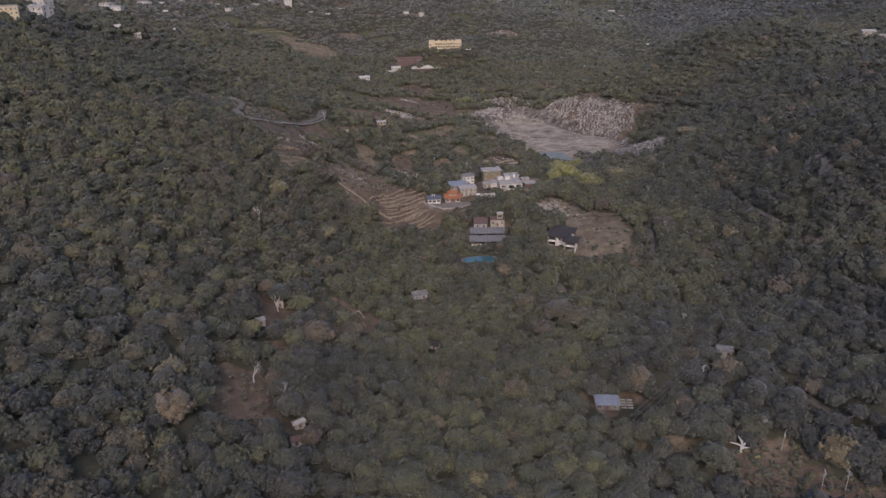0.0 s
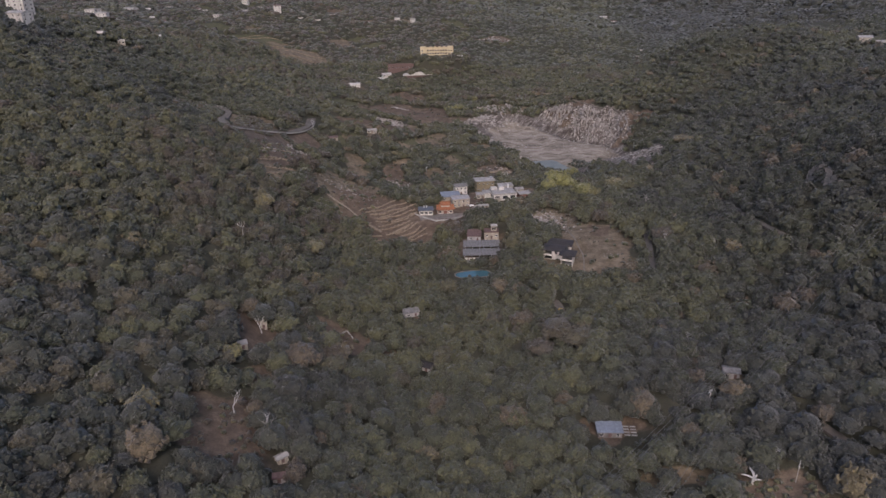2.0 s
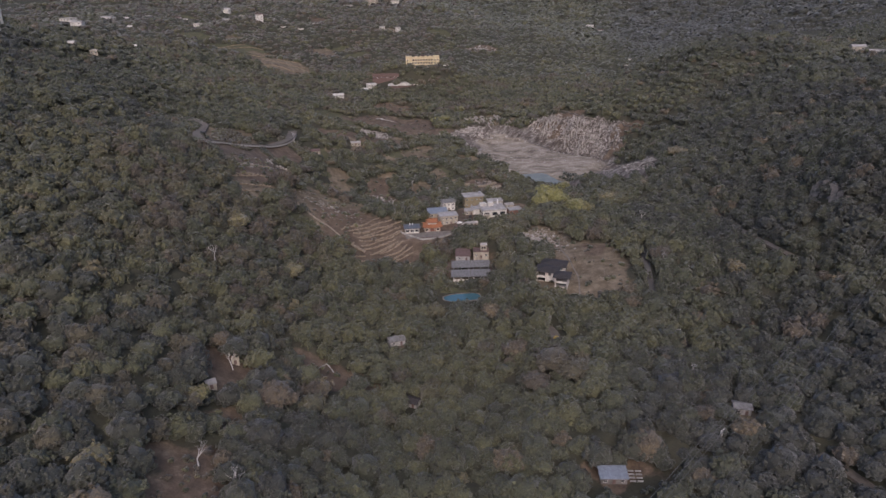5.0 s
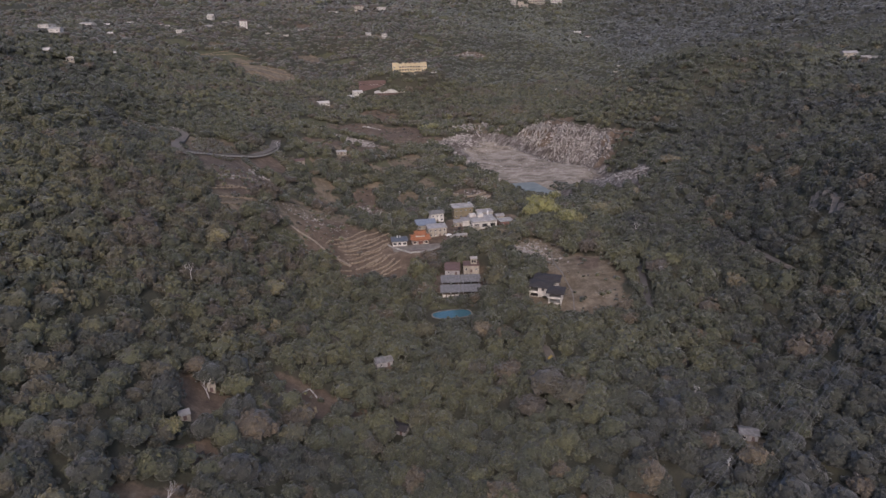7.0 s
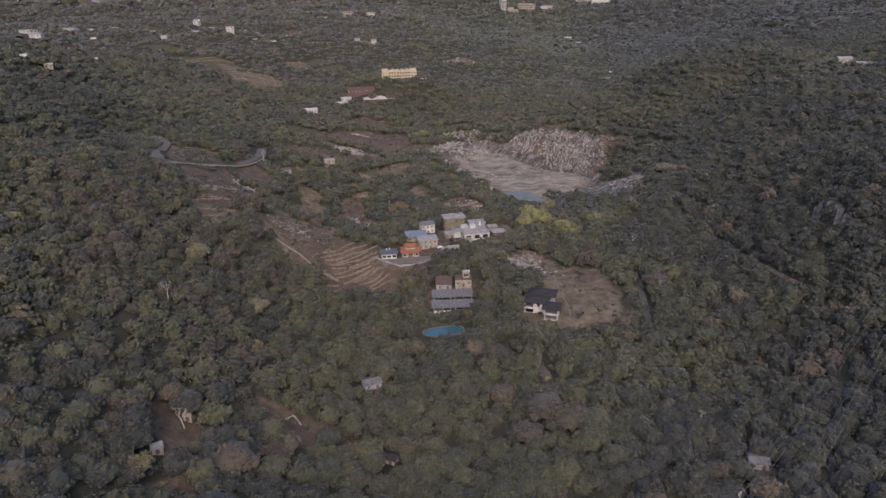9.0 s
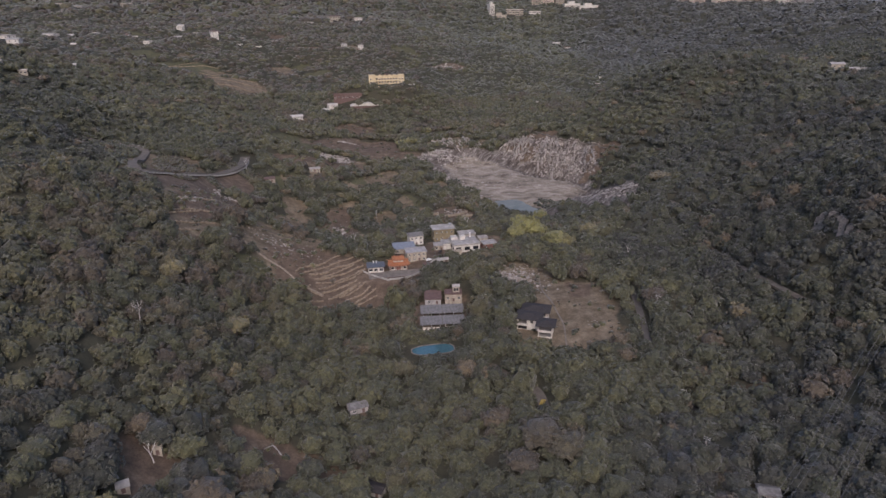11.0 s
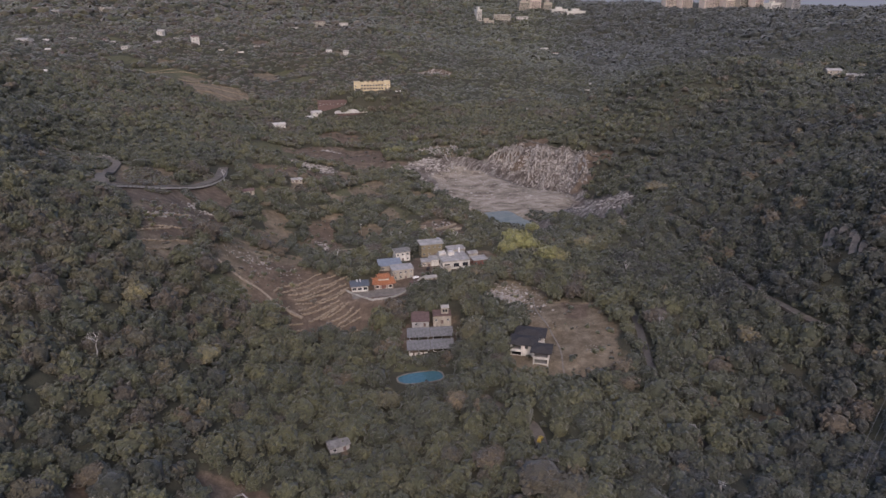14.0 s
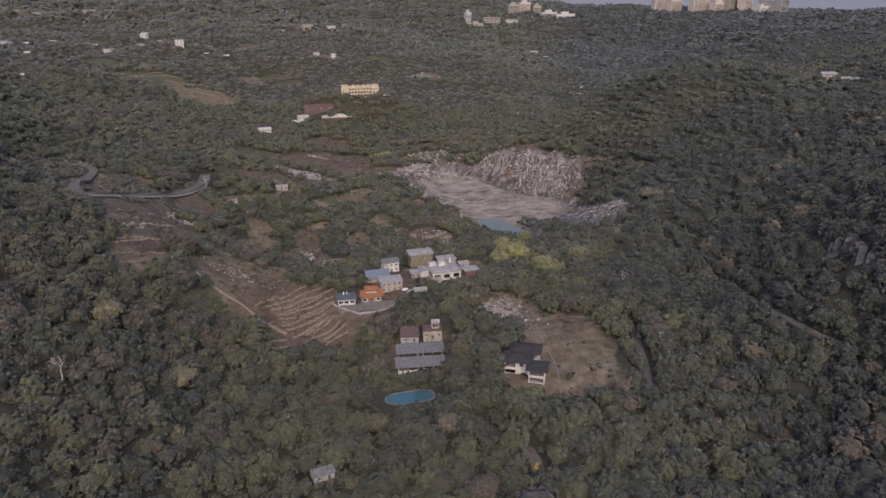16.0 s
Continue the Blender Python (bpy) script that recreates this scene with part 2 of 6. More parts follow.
def bumps(x, y, scale, seed):
    """Cheap smooth noise from turned sine waves, vectorised."""
    rs = np.random.RandomState(seed)
    z = 0.0
    for k in range(7):
        a, p = rs.uniform(0, 2 * math.pi, 2)
        f = rs.uniform(0.6, 1.7) / scale
        z = z + np.sin((x * math.cos(a) + y * math.sin(a)) * f * 2 * math.pi + p + 1.3 * np.sin((y * math.cos(a) - x * math.sin(a)) * f * 2.1 + p))
    return z / 3.5


def land(x, y):
    """Height of the land at x, y (arrays or numbers)."""
    x, y = np.asarray(x, float), np.asarray(y, float)
    z = -14 + 100 / (1 + np.exp(-(y - 1000) / 170.0))
    for cx, cy, s, h in HILLS + HOLLOWS:
        z = z + h * np.exp(-((x - cx) ** 2 + (y - cy) ** 2) / (2 * s * s))
    far = np.clip((y - 1000) / 600, 0, 1)
    z = z + bumps(x, y, 60, 3) * 1.2 + bumps(x, y, 260, 4) * 3.5 * far + bumps(x, y, 700, 5) * 4.0 * far
    side = np.clip(np.maximum(np.maximum((x - 235) / 60, (-x - 140) / 60), (y - 1000) / 100), 0, 1)
    z = z + bumps(x, y, 150, 8) * 5.0 * side
    # the worked face of the quarry: gullies and ribs that run down it
    q = blob(x, y, 178, 765, 60, 40, -32)
    across = x * 0.84 - y * 0.54
    z = z + q * (np.abs(bumps(across * 1.0 + 2.5 * bumps(x, y, 30, 15), (x * 0.54 + y * 0.84) * 0.12, 16, 6)) * 7.5 - 3.4)
    # rubble ribs beside the pond
    z = z + blob(x, y, 196, 605, 22, 34, 15) * np.abs(bumps(x, y, 13, 16)) * 2.2
    # the land falls away behind the last ridges
    fall = np.clip((np.hypot(x, y) - 2850) / 700, 0, 1)
    z = z - 150 * fall * fall * (3 - 2 * fall)
    # the quarry floor and its pond lie level
    fl = within(x, y, SILT, 14.0)
    fl = fl * fl * (3 - 2 * fl)
    z = z * (1 - fl) + (-19.0 + np.clip(y - 650, 0, 200) * 0.10) * fl
    for px, py, r, h, w in PADS:
        d = np.hypot(x - px, y - py)
        k = np.clip(1 - (d - r) / w, 0, 1)
        k = k * k * (3 - 2 * k)
        z = z * (1 - k) + h * k
    # a bar of silt in the pond
    z = z + 4.6 * np.exp(-(((x - 118) / 6.0) ** 2 + ((y - 618) / 4.0) ** 2))
    return z


def blob(x, y, cx, cy, rx, ry, turn=0.0, soft=0.3):
    """1 inside an oval patch, 0 outside, with a soft rim."""
    a = radians(turn)
    u = ((x - cx) * math.cos(a) + (y - cy) * math.sin(a)) / rx
    v = (-(x - cx) * math.sin(a) + (y - cy) * math.cos(a)) / ry
    d = np.sqrt(u * u + v * v)
    return np.clip((1 + soft - d) / (2 * soft), 0, 1)


# patches of open ground: kind, x, y, half length, half width, turn
OPEN = [
    ("dirt", 54, 604, 18, 16, 0), ("dry", -14, 558, 14, 14, 0), ("dirt", 107, 428, 9, 10, 0), ("dry", 98, 408, 34, 23, 70), ("dry", 82, 385, 22, 20, 0), ("dry", 104, 383, 13, 15, 0), ("green", 90, 374, 13, 7, 0), ("dry", 80, 450, 18, 22, 10),
    ("dirt", -30, 466, 42, 30, -12), ("dry", -62, 470, 30, 16, -60), ("dry", -62, 500, 30, 12, -20), ("green", -66, 452, 16, 10, 40), ("dry", -52, 488, 14, 10, 0),
    ("dirt", 138, 782, 7, 14, -30), ("dirt", 220, 738, 13, 18, 60), ("dirt", 150, 770, 6, 26, -35), ("dirt", 200, 716, 10, 8, 20), ("dirt", 176, 806, 22, 5, -28), ("dirt", 20, 765, 18, 8, -20), ("green", -88, 770, 24, 26, 0), ("green", 70, 838, 40, 16, 0), ("rock", -52, 741, 30, 12, -14), ("dirt", -20, 800, 40, 22, 0),
    ("dirt", -130, 545, 22, 34, 8), ("dirt", -112, 500, 15, 34, 0), ("dry", -108, 462, 14, 26, 0), ("dirt", -112, 602, 13, 24, 15), ("dirt", -33, 592, 12, 32, 0), ("dry", -64, 486, 24, 10, 10), ("green", -84, 778, 26, 14, 0), ("dirt", -30, 785, 50, 28, 0), ("dirt", -42, 716, 32, 10, 0), ("rock", -32, 802, 12, 5, 0), ("dirt", 6, 756, 34, 12, 0), ("dry", 0, 680, 12, 8, 0), ("dirt", -32, 858, 24, 18, 0), ("dry", -170, 588, 14, 30, 0), ("dry", -112, 520, 22, 34, -20), ("dirt", -118, 492, 12, 14, -20), ("dirt", -108, 548, 12, 16, -20), ("dry", -150, 590, 20, 44, 10), ("dirt", -128, 556, 12, 28, 20), ("dirt", -146, 540, 12, 18, 0), ("dry", -170, 520, 14, 16, 0), ("dry", -70, 560, 22, 24, 0),
    ("dry", -180, 985, 40, 40, -30), ("green", -255, 1045, 55, 36, -10), ("dry", -36, 580, 16, 16, 0), ("dry", 0, 600, 14, 12, 0), ("dirt", 60, 585, 16, 12, -30),
    ("dry", 86, 209, 16, 4, -10), ("dirt", 115, 196, 18, 10, -10), ("dirt", 127, 182, 23, 9, -15), ("dirt", 142, 176, 13, 6, -15), ("dirt", -70, 206, 16, 13, 0), ("dirt", -80, 222, 10, 10, 0), ("dirt", -80, 278, 11, 17, 10), ("dirt", -72, 250, 8, 9, 0),
    ("dirt", -42, 306, 18, 7, -5), ("dirt", -22, 300, 16, 7, 10), ("dirt", 155, 328, 5, 6, 0), ("green", 205, 376, 6, 6, 60), ("dirt", 8, 482, 22, 16, 10), ("dirt", 30, 505, 26, 16, 15),
    ("green", 22, 401, 10, 3, 0), ("dirt", 31, 428, 16, 18, 0), ("dirt", 60, 516, 24, 16, 15), ("dirt", 70, 237, 12, 7, 0), ("dirt", -14, 343, 5, 5, 0), ("dry", 126, 258, 8, 8, 0),
    ("dirt", -90, 700, 30, 12, 20), ("dry", 76, 786, 32, 17, 0), ("dirt", 92, 1150, 40, 24, 0), ("dry", -75, 1234, 58, 16, 0), ("green", -10, 845, 30, 14, 10),
]
patch = random.Random(8)
for _ in range(40):
    OPEN.append((patch.choice(("dry", "dry", "green")), patch.uniform(-100, 45), patch.uniform(535, 730), patch.uniform(5, 12), patch.uniform(6, 15), patch.uniform(-30, 30)))
for _ in range(16):
    OPEN.append((patch.choice(("dry", "dirt", "green")), patch.uniform(-420, 80), patch.uniform(1000, 1330), patch.uniform(8, 26), patch.uniform(8, 20), patch.uniform(-30, 30)))
KINDS = ("green", "dry", "dirt", "rock", "silt")


# the quarry's bounds, and its silted floor
QUARRY = [(26, 752), (52, 764), (74, 768), (92, 770), (114, 768), (134, 790), (160, 814), (190, 790), (222, 754), (212, 726), (200, 708), (196, 676), (210, 626), (202, 590), (182, 560), (152, 590), (142, 606), (134, 572), (112, 574), (94, 604), (84, 644), (72, 676), (48, 718)]
SILT = [(58, 734), (84, 758), (116, 742), (150, 716), (184, 700), (184, 676), (160, 652), (134, 622), (112, 590), (94, 612), (84, 650), (72, 690)]


def within(x, y, ring, soft):
    """About 1 inside a ring of corners and 0 outside, fading over the soft width."""
    x, y = np.asarray(x, float), np.asarray(y, float)
    inside = np.zeros(x.shape, bool)
    near_ = np.full(x.shape, 1e9)
    for (ax, ay), (bx, by) in zip(ring, ring[1:] + ring[:1]):
        if ay != by:
            inside ^= ((ay > y) != (by > y)) & (x < (bx - ax) * (y - ay) / (by - ay) + ax)
        dx, dy = bx - ax, by - ay
        k = np.clip(((x - ax) * dx + (y - ay) * dy) / (dx * dx + dy * dy), 0, 1)
        near_ = np.minimum(near_, np.hypot(x - ax - k * dx, y - ay - k * dy))
    return np.clip(0.5 + np.where(inside, near_, -near_) / (2 * soft), 0, 1)


def cover(x, y):
    """For each kind of open ground, how much of it there is at x, y."""
    out = {k: np.zeros(np.shape(x)) for k in KINDS}
    wob = bumps(x, y, 26, 9) * 4.0
    wob2 = bumps(x, y, 31, 10) * 4.0
    for kind, cx, cy, rx, ry, a in OPEN:
        out[kind] = np.maximum(out[kind], blob(x + wob, y + wob2, cx, cy, rx, ry, a))
    jag, jag2 = bumps(x, y, 11, 13) * 3.5, bumps(x, y, 9, 14) * 3.5
    out["rock"] = np.maximum(out["rock"], within(x + jag, y + jag2, QUARRY, 3.0))
    out["silt"] = within(x + 0.5 * wob + 0.5 * jag, y + 0.5 * wob2, SILT, 5.0)
    return out


def mesh_from(name, verts, faces, smooth=None, attrs=()):
    """A mesh from arrays: verts n x 3, faces m x 3 or m x 4."""
    me = bpy.data.meshes.new(name)
    verts, faces = np.asarray(verts, np.float32), np.asarray(faces, np.int32)
    k = faces.shape[1]
    me.vertices.add(len(verts))
    me.vertices.foreach_set("co", verts.ravel())
    me.loops.add(faces.size)
    me.loops.foreach_set("vertex_index", faces.ravel())
    me.polygons.add(len(faces))
    me.polygons.foreach_set("loop_start", np.arange(0, faces.size, k, dtype=np.int32))
    if smooth is not None:
        me.polygons.foreach_set("use_smooth", np.broadcast_to(np.asarray(smooth, bool), len(faces)).copy())
    for an, values in attrs:
        me.attributes.new(an, "FLOAT", "POINT").data.foreach_set("value", np.asarray(values, np.float32))
    me.update(calc_edges=True)
    return me


def stretch_axis(stops):
    """Grid lines: from each stop to the next at the given step."""
    out = []
    for (a, step), (b, _) in zip(stops, stops[1:]):
        out += list(np.arange(a, b, step))
    return np.array(out + [stops[-1][0]])


gx = stretch_axis([(-4700, 180), (-1500, 60), (-600, 14), (-260, 2.8), (280, 14), (620, 60), (1520, 180), (4700, 1)])
gy = stretch_axis([(-1500, 180), (-240, 20), (120, 2.8), (830, 3.2), (1000, 8), (1300, 25), (2700, 90), (4700, 1)])
GX, GY = np.meshgrid(gx, gy)
GZ = land(GX, GY)
cov = cover(GX, GY)
idx = np.arange(GX.size).reshape(GX.shape)
quads = np.stack([idx[:-1, :-1], idx[:-1, 1:], idx[1:, 1:], idx[1:, :-1]], -1).reshape(-1, 4)
ground = new("ground", mesh_from("ground", np.stack([GX, GY, GZ], -1).reshape(-1, 3), quads, True, [(k, cov[k].ravel()) for k in KINDS]))
ground.data.materials.append(SOIL)
tagged(ground, "forested valley floor and hillsides with brown clearings", "ground", kind="structure")


def ground_z(x, y):
    return float(land(x, y))


STONE_BM = bmesh.new()
bmesh.ops.create_icosphere(STONE_BM, subdivisions=1, radius=1.0)
STONE_BM.verts.ensure_lookup_table()
V_STONE = np.array([v.co[:] for v in STONE_BM.verts])
F_STONE = np.array([[v.index for v in f.verts] for f in STONE_BM.faces])

# ---------------------------------------------------------------- builders
def part(name, bm, material, parent=None, label=""):
    me = bpy.data.meshes.new(name)
    bmesh.ops.recalc_face_normals(bm, faces=bm.faces)
    bm.to_mesh(me)
    bm.free()
    me.materials.append(material)
    ob = new(name, me)
    if parent is not None:
        ob.parent = parent
    if label:
        tagged(ob, label)
    return ob


def thing(name, m, label, category, group=""):
    ob = new(name)
    ob.matrix_world = m
    return tagged(ob, label, category, group)


def box(bm, x0, x1, y0, y1, z0, z1, top=None):
    """A box; top: (x0, x1, y0, y1) of its upper face when it tapers."""
    t = top or (x0, x1, y0, y1)
    v = [bm.verts.new(c) for c in ((x0, y0, z0), (x1, y0, z0), (x1, y1, z0), (x0, y1, z0), (t[0], t[2], z1), (t[1], t[2], z1), (t[1], t[3], z1), (t[0], t[3], z1))]
    for f in ((0, 3, 2, 1), (4, 5, 6, 7), (0, 1, 5, 4), (1, 2, 6, 5), (2, 3, 7, 6), (3, 0, 4, 7)):
        bm.faces.new([v[i] for i in f])


def one_box(*a, **k):
    bm = bmesh.new()
    box(bm, *a, **k)
    return bm


def tube(bm, pts, radii, sides=6):
    rings = []
    for k, (p, r) in enumerate(zip(pts, radii)):
        p = Vector(p)
        d = (Vector(pts[min(k + 1, len(pts) - 1)]) - Vector(pts[max(k - 1, 0)])).normalized()
        u = d.orthogonal().normalized()
        w = d.cross(u)
        rings.append([bm.verts.new(p + (u * math.cos(2 * math.pi * s / sides) + w * math.sin(2 * math.pi * s / sides)) * r) for s in range(sides)])
    for a, b in zip(rings, rings[1:]):
        for s in range(sides):
            bm.faces.new((a[s], a[(s + 1) % sides], b[(s + 1) % sides], b[s]))
    bm.faces.new(rings[0][::-1])
    bm.faces.new(rings[-1])


def pierced(bm, u0, u1, z0, z1, y0, y1, holes):
    """A wall from u0 to u1 with rectangular holes (u0, u1, z0, z1) right through it, as one closed mesh."""
    us = sorted({u0, u1, *[h[0] for h in holes], *[h[1] for h in holes]})
    zs = sorted({z0, z1, *[h[2] for h in holes], *[h[3] for h in holes]})
    nu, nz = len(us) - 1, len(zs) - 1
    solid = {(i, j): not any(h[0] <= us[i] and us[i + 1] <= h[1] and h[2] <= zs[j] and zs[j + 1] <= h[3] for h in holes) for i in range(nu) for j in range(nz)}
    made = {}

    def v(i, j, k):
        if (i, j, k) not in made:
            made[i, j, k] = bm.verts.new((us[i], (y0, y1)[k], zs[j]))
        return made[i, j, k]
    for (i, j), s in solid.items():
        if not s:
            continue
        bm.faces.new((v(i, j, 0), v(i + 1, j, 0), v(i + 1, j + 1, 0), v(i, j + 1, 0)))
        bm.faces.new((v(i, j, 1), v(i, j + 1, 1), v(i + 1, j + 1, 1), v(i + 1, j, 1)))
        for di, dj, a, b in ((-1, 0, (i, j), (i, j + 1)), (1, 0, (i + 1, j + 1), (i + 1, j)), (0, -1, (i + 1, j), (i, j)), (0, 1, (i, j + 1), (i + 1, j + 1))):
            if not solid.get((i + di, j + dj), False):
                bm.faces.new((v(*a, 0), v(*b, 0), v(*b, 1), v(*a, 1)))


def roof_mesh(kind, w, d, z, rise, over, thick=0.25):
    """A roof over a w x d plan: flat, gable (ridge along x), hip or lean (high at the back)."""
    bm = bmesh.new()
    a, b = w / 2 + over, d / 2 + over
    if kind == "flat":
        box(bm, -a, a, -b, b, z, z + thick)
        for x0, x1, y0, y1 in ((-a, a, -b, -b + 0.25), (-a, a, b - 0.25, b), (-a, -a + 0.25, -b + 0.25, b - 0.25), (a - 0.25, a, -b + 0.25, b - 0.25)):
            box(bm, x0, x1, y0, y1, z + thick, z + thick + rise)
        return bm
    if kind == "gable":
        prof = [(-b, 0), (0, rise), (b, 0)]
    elif kind == "lean":
        prof = [(-b, 0), (b, rise)]
    if kind in ("gable", "lean"):
        lo = [[bm.verts.new((x, y, z + h)) for y, h in prof] for x in (-a, a)]
        hi = [[bm.verts.new((x, y, z + h + thick)) for y, h in prof] for x in (-a, a)]
        for k in range(len(prof) - 1):
            bm.faces.new((hi[0][k], hi[0][k + 1], hi[1][k + 1], hi[1][k]))
            bm.faces.new((lo[0][k], lo[1][k], lo[1][k + 1], lo[0][k + 1]))
            for s in (0, 1):
                bm.faces.new((lo[s][k], lo[s][k + 1], hi[s][k + 1], hi[s][k]))
        for k in (0, -1):
            bm.faces.new((lo[0][k], hi[0][k], hi[1][k], lo[1][k]))
        return bm
    # hip
    r = max(a - b, 0.0)
    low = [bm.verts.new((x, y, z)) for x, y in ((-a, -b), (a, -b), (a, b), (-a, b))]
    eave = [bm.verts.new((x, y, z + thick)) for x, y in ((-a, -b), (a, -b), (a, b), (-a, b))]
    if r > 0.2:
        e = [bm.verts.new((-r, 0, z + thick + rise)), bm.verts.new((r, 0, z + thick + rise))]
        for f in ((eave[0], eave[1], e[1], e[0]), (eave[2], eave[3], e[0], e[1]), (eave[1], eave[2], e[1]), (eave[3], eave[0], e[0])):
            bm.faces.new(f)
    else:
        e = bm.verts.new((0, 0, z + thick + rise))
        for k in range(4):
            bm.faces.new((eave[k], eave[(k + 1) % 4], e))
    bm.faces.new(low[::-1])
    for k in range(4):
        bm.faces.new((low[k], low[(k + 1) % 4], eave[(k + 1) % 4], eave[k]))
    return bm


def seams(roof, kind, w, d, z, rise, over, thick, mat):
    """Standing seams on a sheet-metal roof, each a strip of its own."""
    a, b = w / 2 + over, d / 2 + over
    prof = [(-b, 0), (0, rise), (b, 0)] if kind == "gable" else [(-b, 0), (b, rise)]
    for (ya, ha), (yb, hb) in zip(prof, prof[1:]):
        shared = None
        for k in range(int(2 * a / 1.2)):
            x = -a + 0.6 + k * 1.2
            if shared is None:
                bm = bmesh.new()
                box(bm, -0.05, 0.05, ya, yb, -0.03, 0.09)
                for q in bm.verts:
                    q.co.z += z + thick + ha + (hb - ha) * (q.co.y - ya) / (yb - ya)
                shared = part("seam", bm, mat, roof)
                shared.location = (x, 0, 0)
            else:
                o = new("seam", shared.data)
                o.parent = roof
                o.location = (x, 0, 0)


def window(parent, u, z, w, h, y, side, frame_mat=PAINT, bars=1):
    """A framed window set in a wall; side turns it to the front, right, back or left wall."""
    turn = Matrix.Rotation(side * math.pi / 2, 4, "Z")
    bm = bmesh.new()
    t = 0.09
    for x0, x1, z0, z1 in ((-w / 2, w / 2, 0, t), (-w / 2, w / 2, h - t, h), (-w / 2, -w / 2 + t, t, h - t), (w / 2 - t, w / 2, t, h - t)):
        box(bm, x0, x1, -0.06, 0.06, z0, z1)
    for k in range(bars):
        c = -w / 2 + w * (k + 1) / (bars + 1)
        box(bm, c - 0.04, c + 0.04, -0.05, 0.05, t, h - t)
    fr = part("window", bm, frame_mat, parent)
    fr.matrix_local = turn @ Matrix.Translation((u, -y + 0.16, z))
    part("pane", one_box(-w / 2 + t, w / 2 - t, -0.015, 0.015, t, h - t), GLASS, fr)
    return fr


BUILT = []


def building(name, x, y, yaw, w, d, floors, fh, wall_mat, roof, roof_mat, label, cols=(3, 2), rise=1.2, over=0.4, z=None, win=(1.4, 1.3), category="house", group="", door=True, base=1.5, frame_mat=PAINT):
    """A building on its own base: four pierced walls, floor slabs, framed windows, a door and a roof."""
    if z is None:
        z = ground_z(x, y)
    top = thing(name, pose(x, y, z, 0, 0, yaw), label, category, group)
    BUILT.append((x, y, max(w, d)))
    h = floors * fh
    th = 0.3
    for side, (ln, dep, n) in enumerate(((w, d, cols[0]), (d, w, cols[1]), (w, d, cols[0]), (d, w, cols[1]))):
        holes = []
        for f in range(floors):
            for c in range(n):
                u = -ln / 2 + ln * (c + 0.5) / n
                ww = min(win[0], ln / n * 0.75)
                zz = f * fh + (fh - win[1]) * 0.5
                if door and side == 0 and f == 0 and c == n // 2:
                    continue
                holes.append((u - ww / 2, u + ww / 2, zz, zz + win[1]))
                window(top, u, zz, ww, win[1], dep / 2, side, frame_mat)
        if door and side == 0:
            u = -ln / 2 + ln * (n // 2 + 0.5) / n
            holes.append((u - 0.6, u + 0.6, 0.05, 2.15))
            dr = part("door", one_box(u - 0.6, u + 0.6, -dep / 2 + 0.12, -dep / 2 + 0.18, 0.05, 2.15), RUST, top, "dark door")
        bm = bmesh.new()
        half = ln / 2 if side % 2 == 0 else ln / 2 - th
        pierced(bm, -half, half, -base, h, -dep / 2, -dep / 2 + th, holes)
        wl = part("wall", bm, wall_mat, top)
        wl.matrix_local = Matrix.Rotation(side * math.pi / 2, 4, "Z")
    for f in range(floors):
        part("floor_slab", one_box(-w / 2 + th, w / 2 - th, -d / 2 + th, d / 2 - th, f * fh - 0.12, f * fh + 0.04), CONCRETE, top)
    rf = part("roof", roof_mesh(roof, w, d, h, rise, over), roof_mat, top)
    if roof in ("gable", "lean"):
        if y < 560:
            seams(rf, roof, w, d, h, rise, over, 0.25, roof_mat)
        for sx in (-1, 1):
            bm = bmesh.new()
            xs = (sx * (w / 2 - 0.15) - 0.15, sx * (w / 2 - 0.15) + 0.15)
            k = d / (d + 2 * over)
            if roof == "gable":
                prof = [(-d / 2, h), (d / 2, h), (d / 2, h + rise * (1 - k)), (0, h + rise), (-d / 2, h + rise * (1 - k))]
            else:
                prof = [(-d / 2, h), (d / 2, h), (d / 2, h + rise * (1 + k) / 2), (-d / 2, h + rise * (1 - k) / 2)]
            v = [[bm.verts.new((xx, py, pz)) for py, pz in prof] for xx in xs]
            bm.faces.new(v[0])
            bm.faces.new(v[1][::-1])
            for i in range(len(prof)):
                j = (i + 1) % len(prof)
                bm.faces.new((v[0][i], v[0][j], v[1][j], v[1][i]))
            part("gable_wall", bm, wall_mat, top)
    return top


# ---------------------------------------------------------------- roads
def smooth_path(pts, step=3.0):
    """Points along a rounded line through pts."""
    p = [Vector((*q, 0)) for q in pts]
    p = [p[0] * 2 - p[1]] + p + [p[-1] * 2 - p[-2]]
    out = []
    for a, b, c, d in zip(p, p[1:], p[2:], p[3:]):
        n = max(2, int((c - b).length / step))
        for k in range(n):
            t = k / n
            q = 0.5 * (2 * b + (c - a) * t + (2 * a - 5 * b + 4 * c - d) * t * t + (3 * b - a - 3 * c + d) * t ** 3)
            out.append((q.x, q.y))
    return out + [(p[-2].x, p[-2].y)]


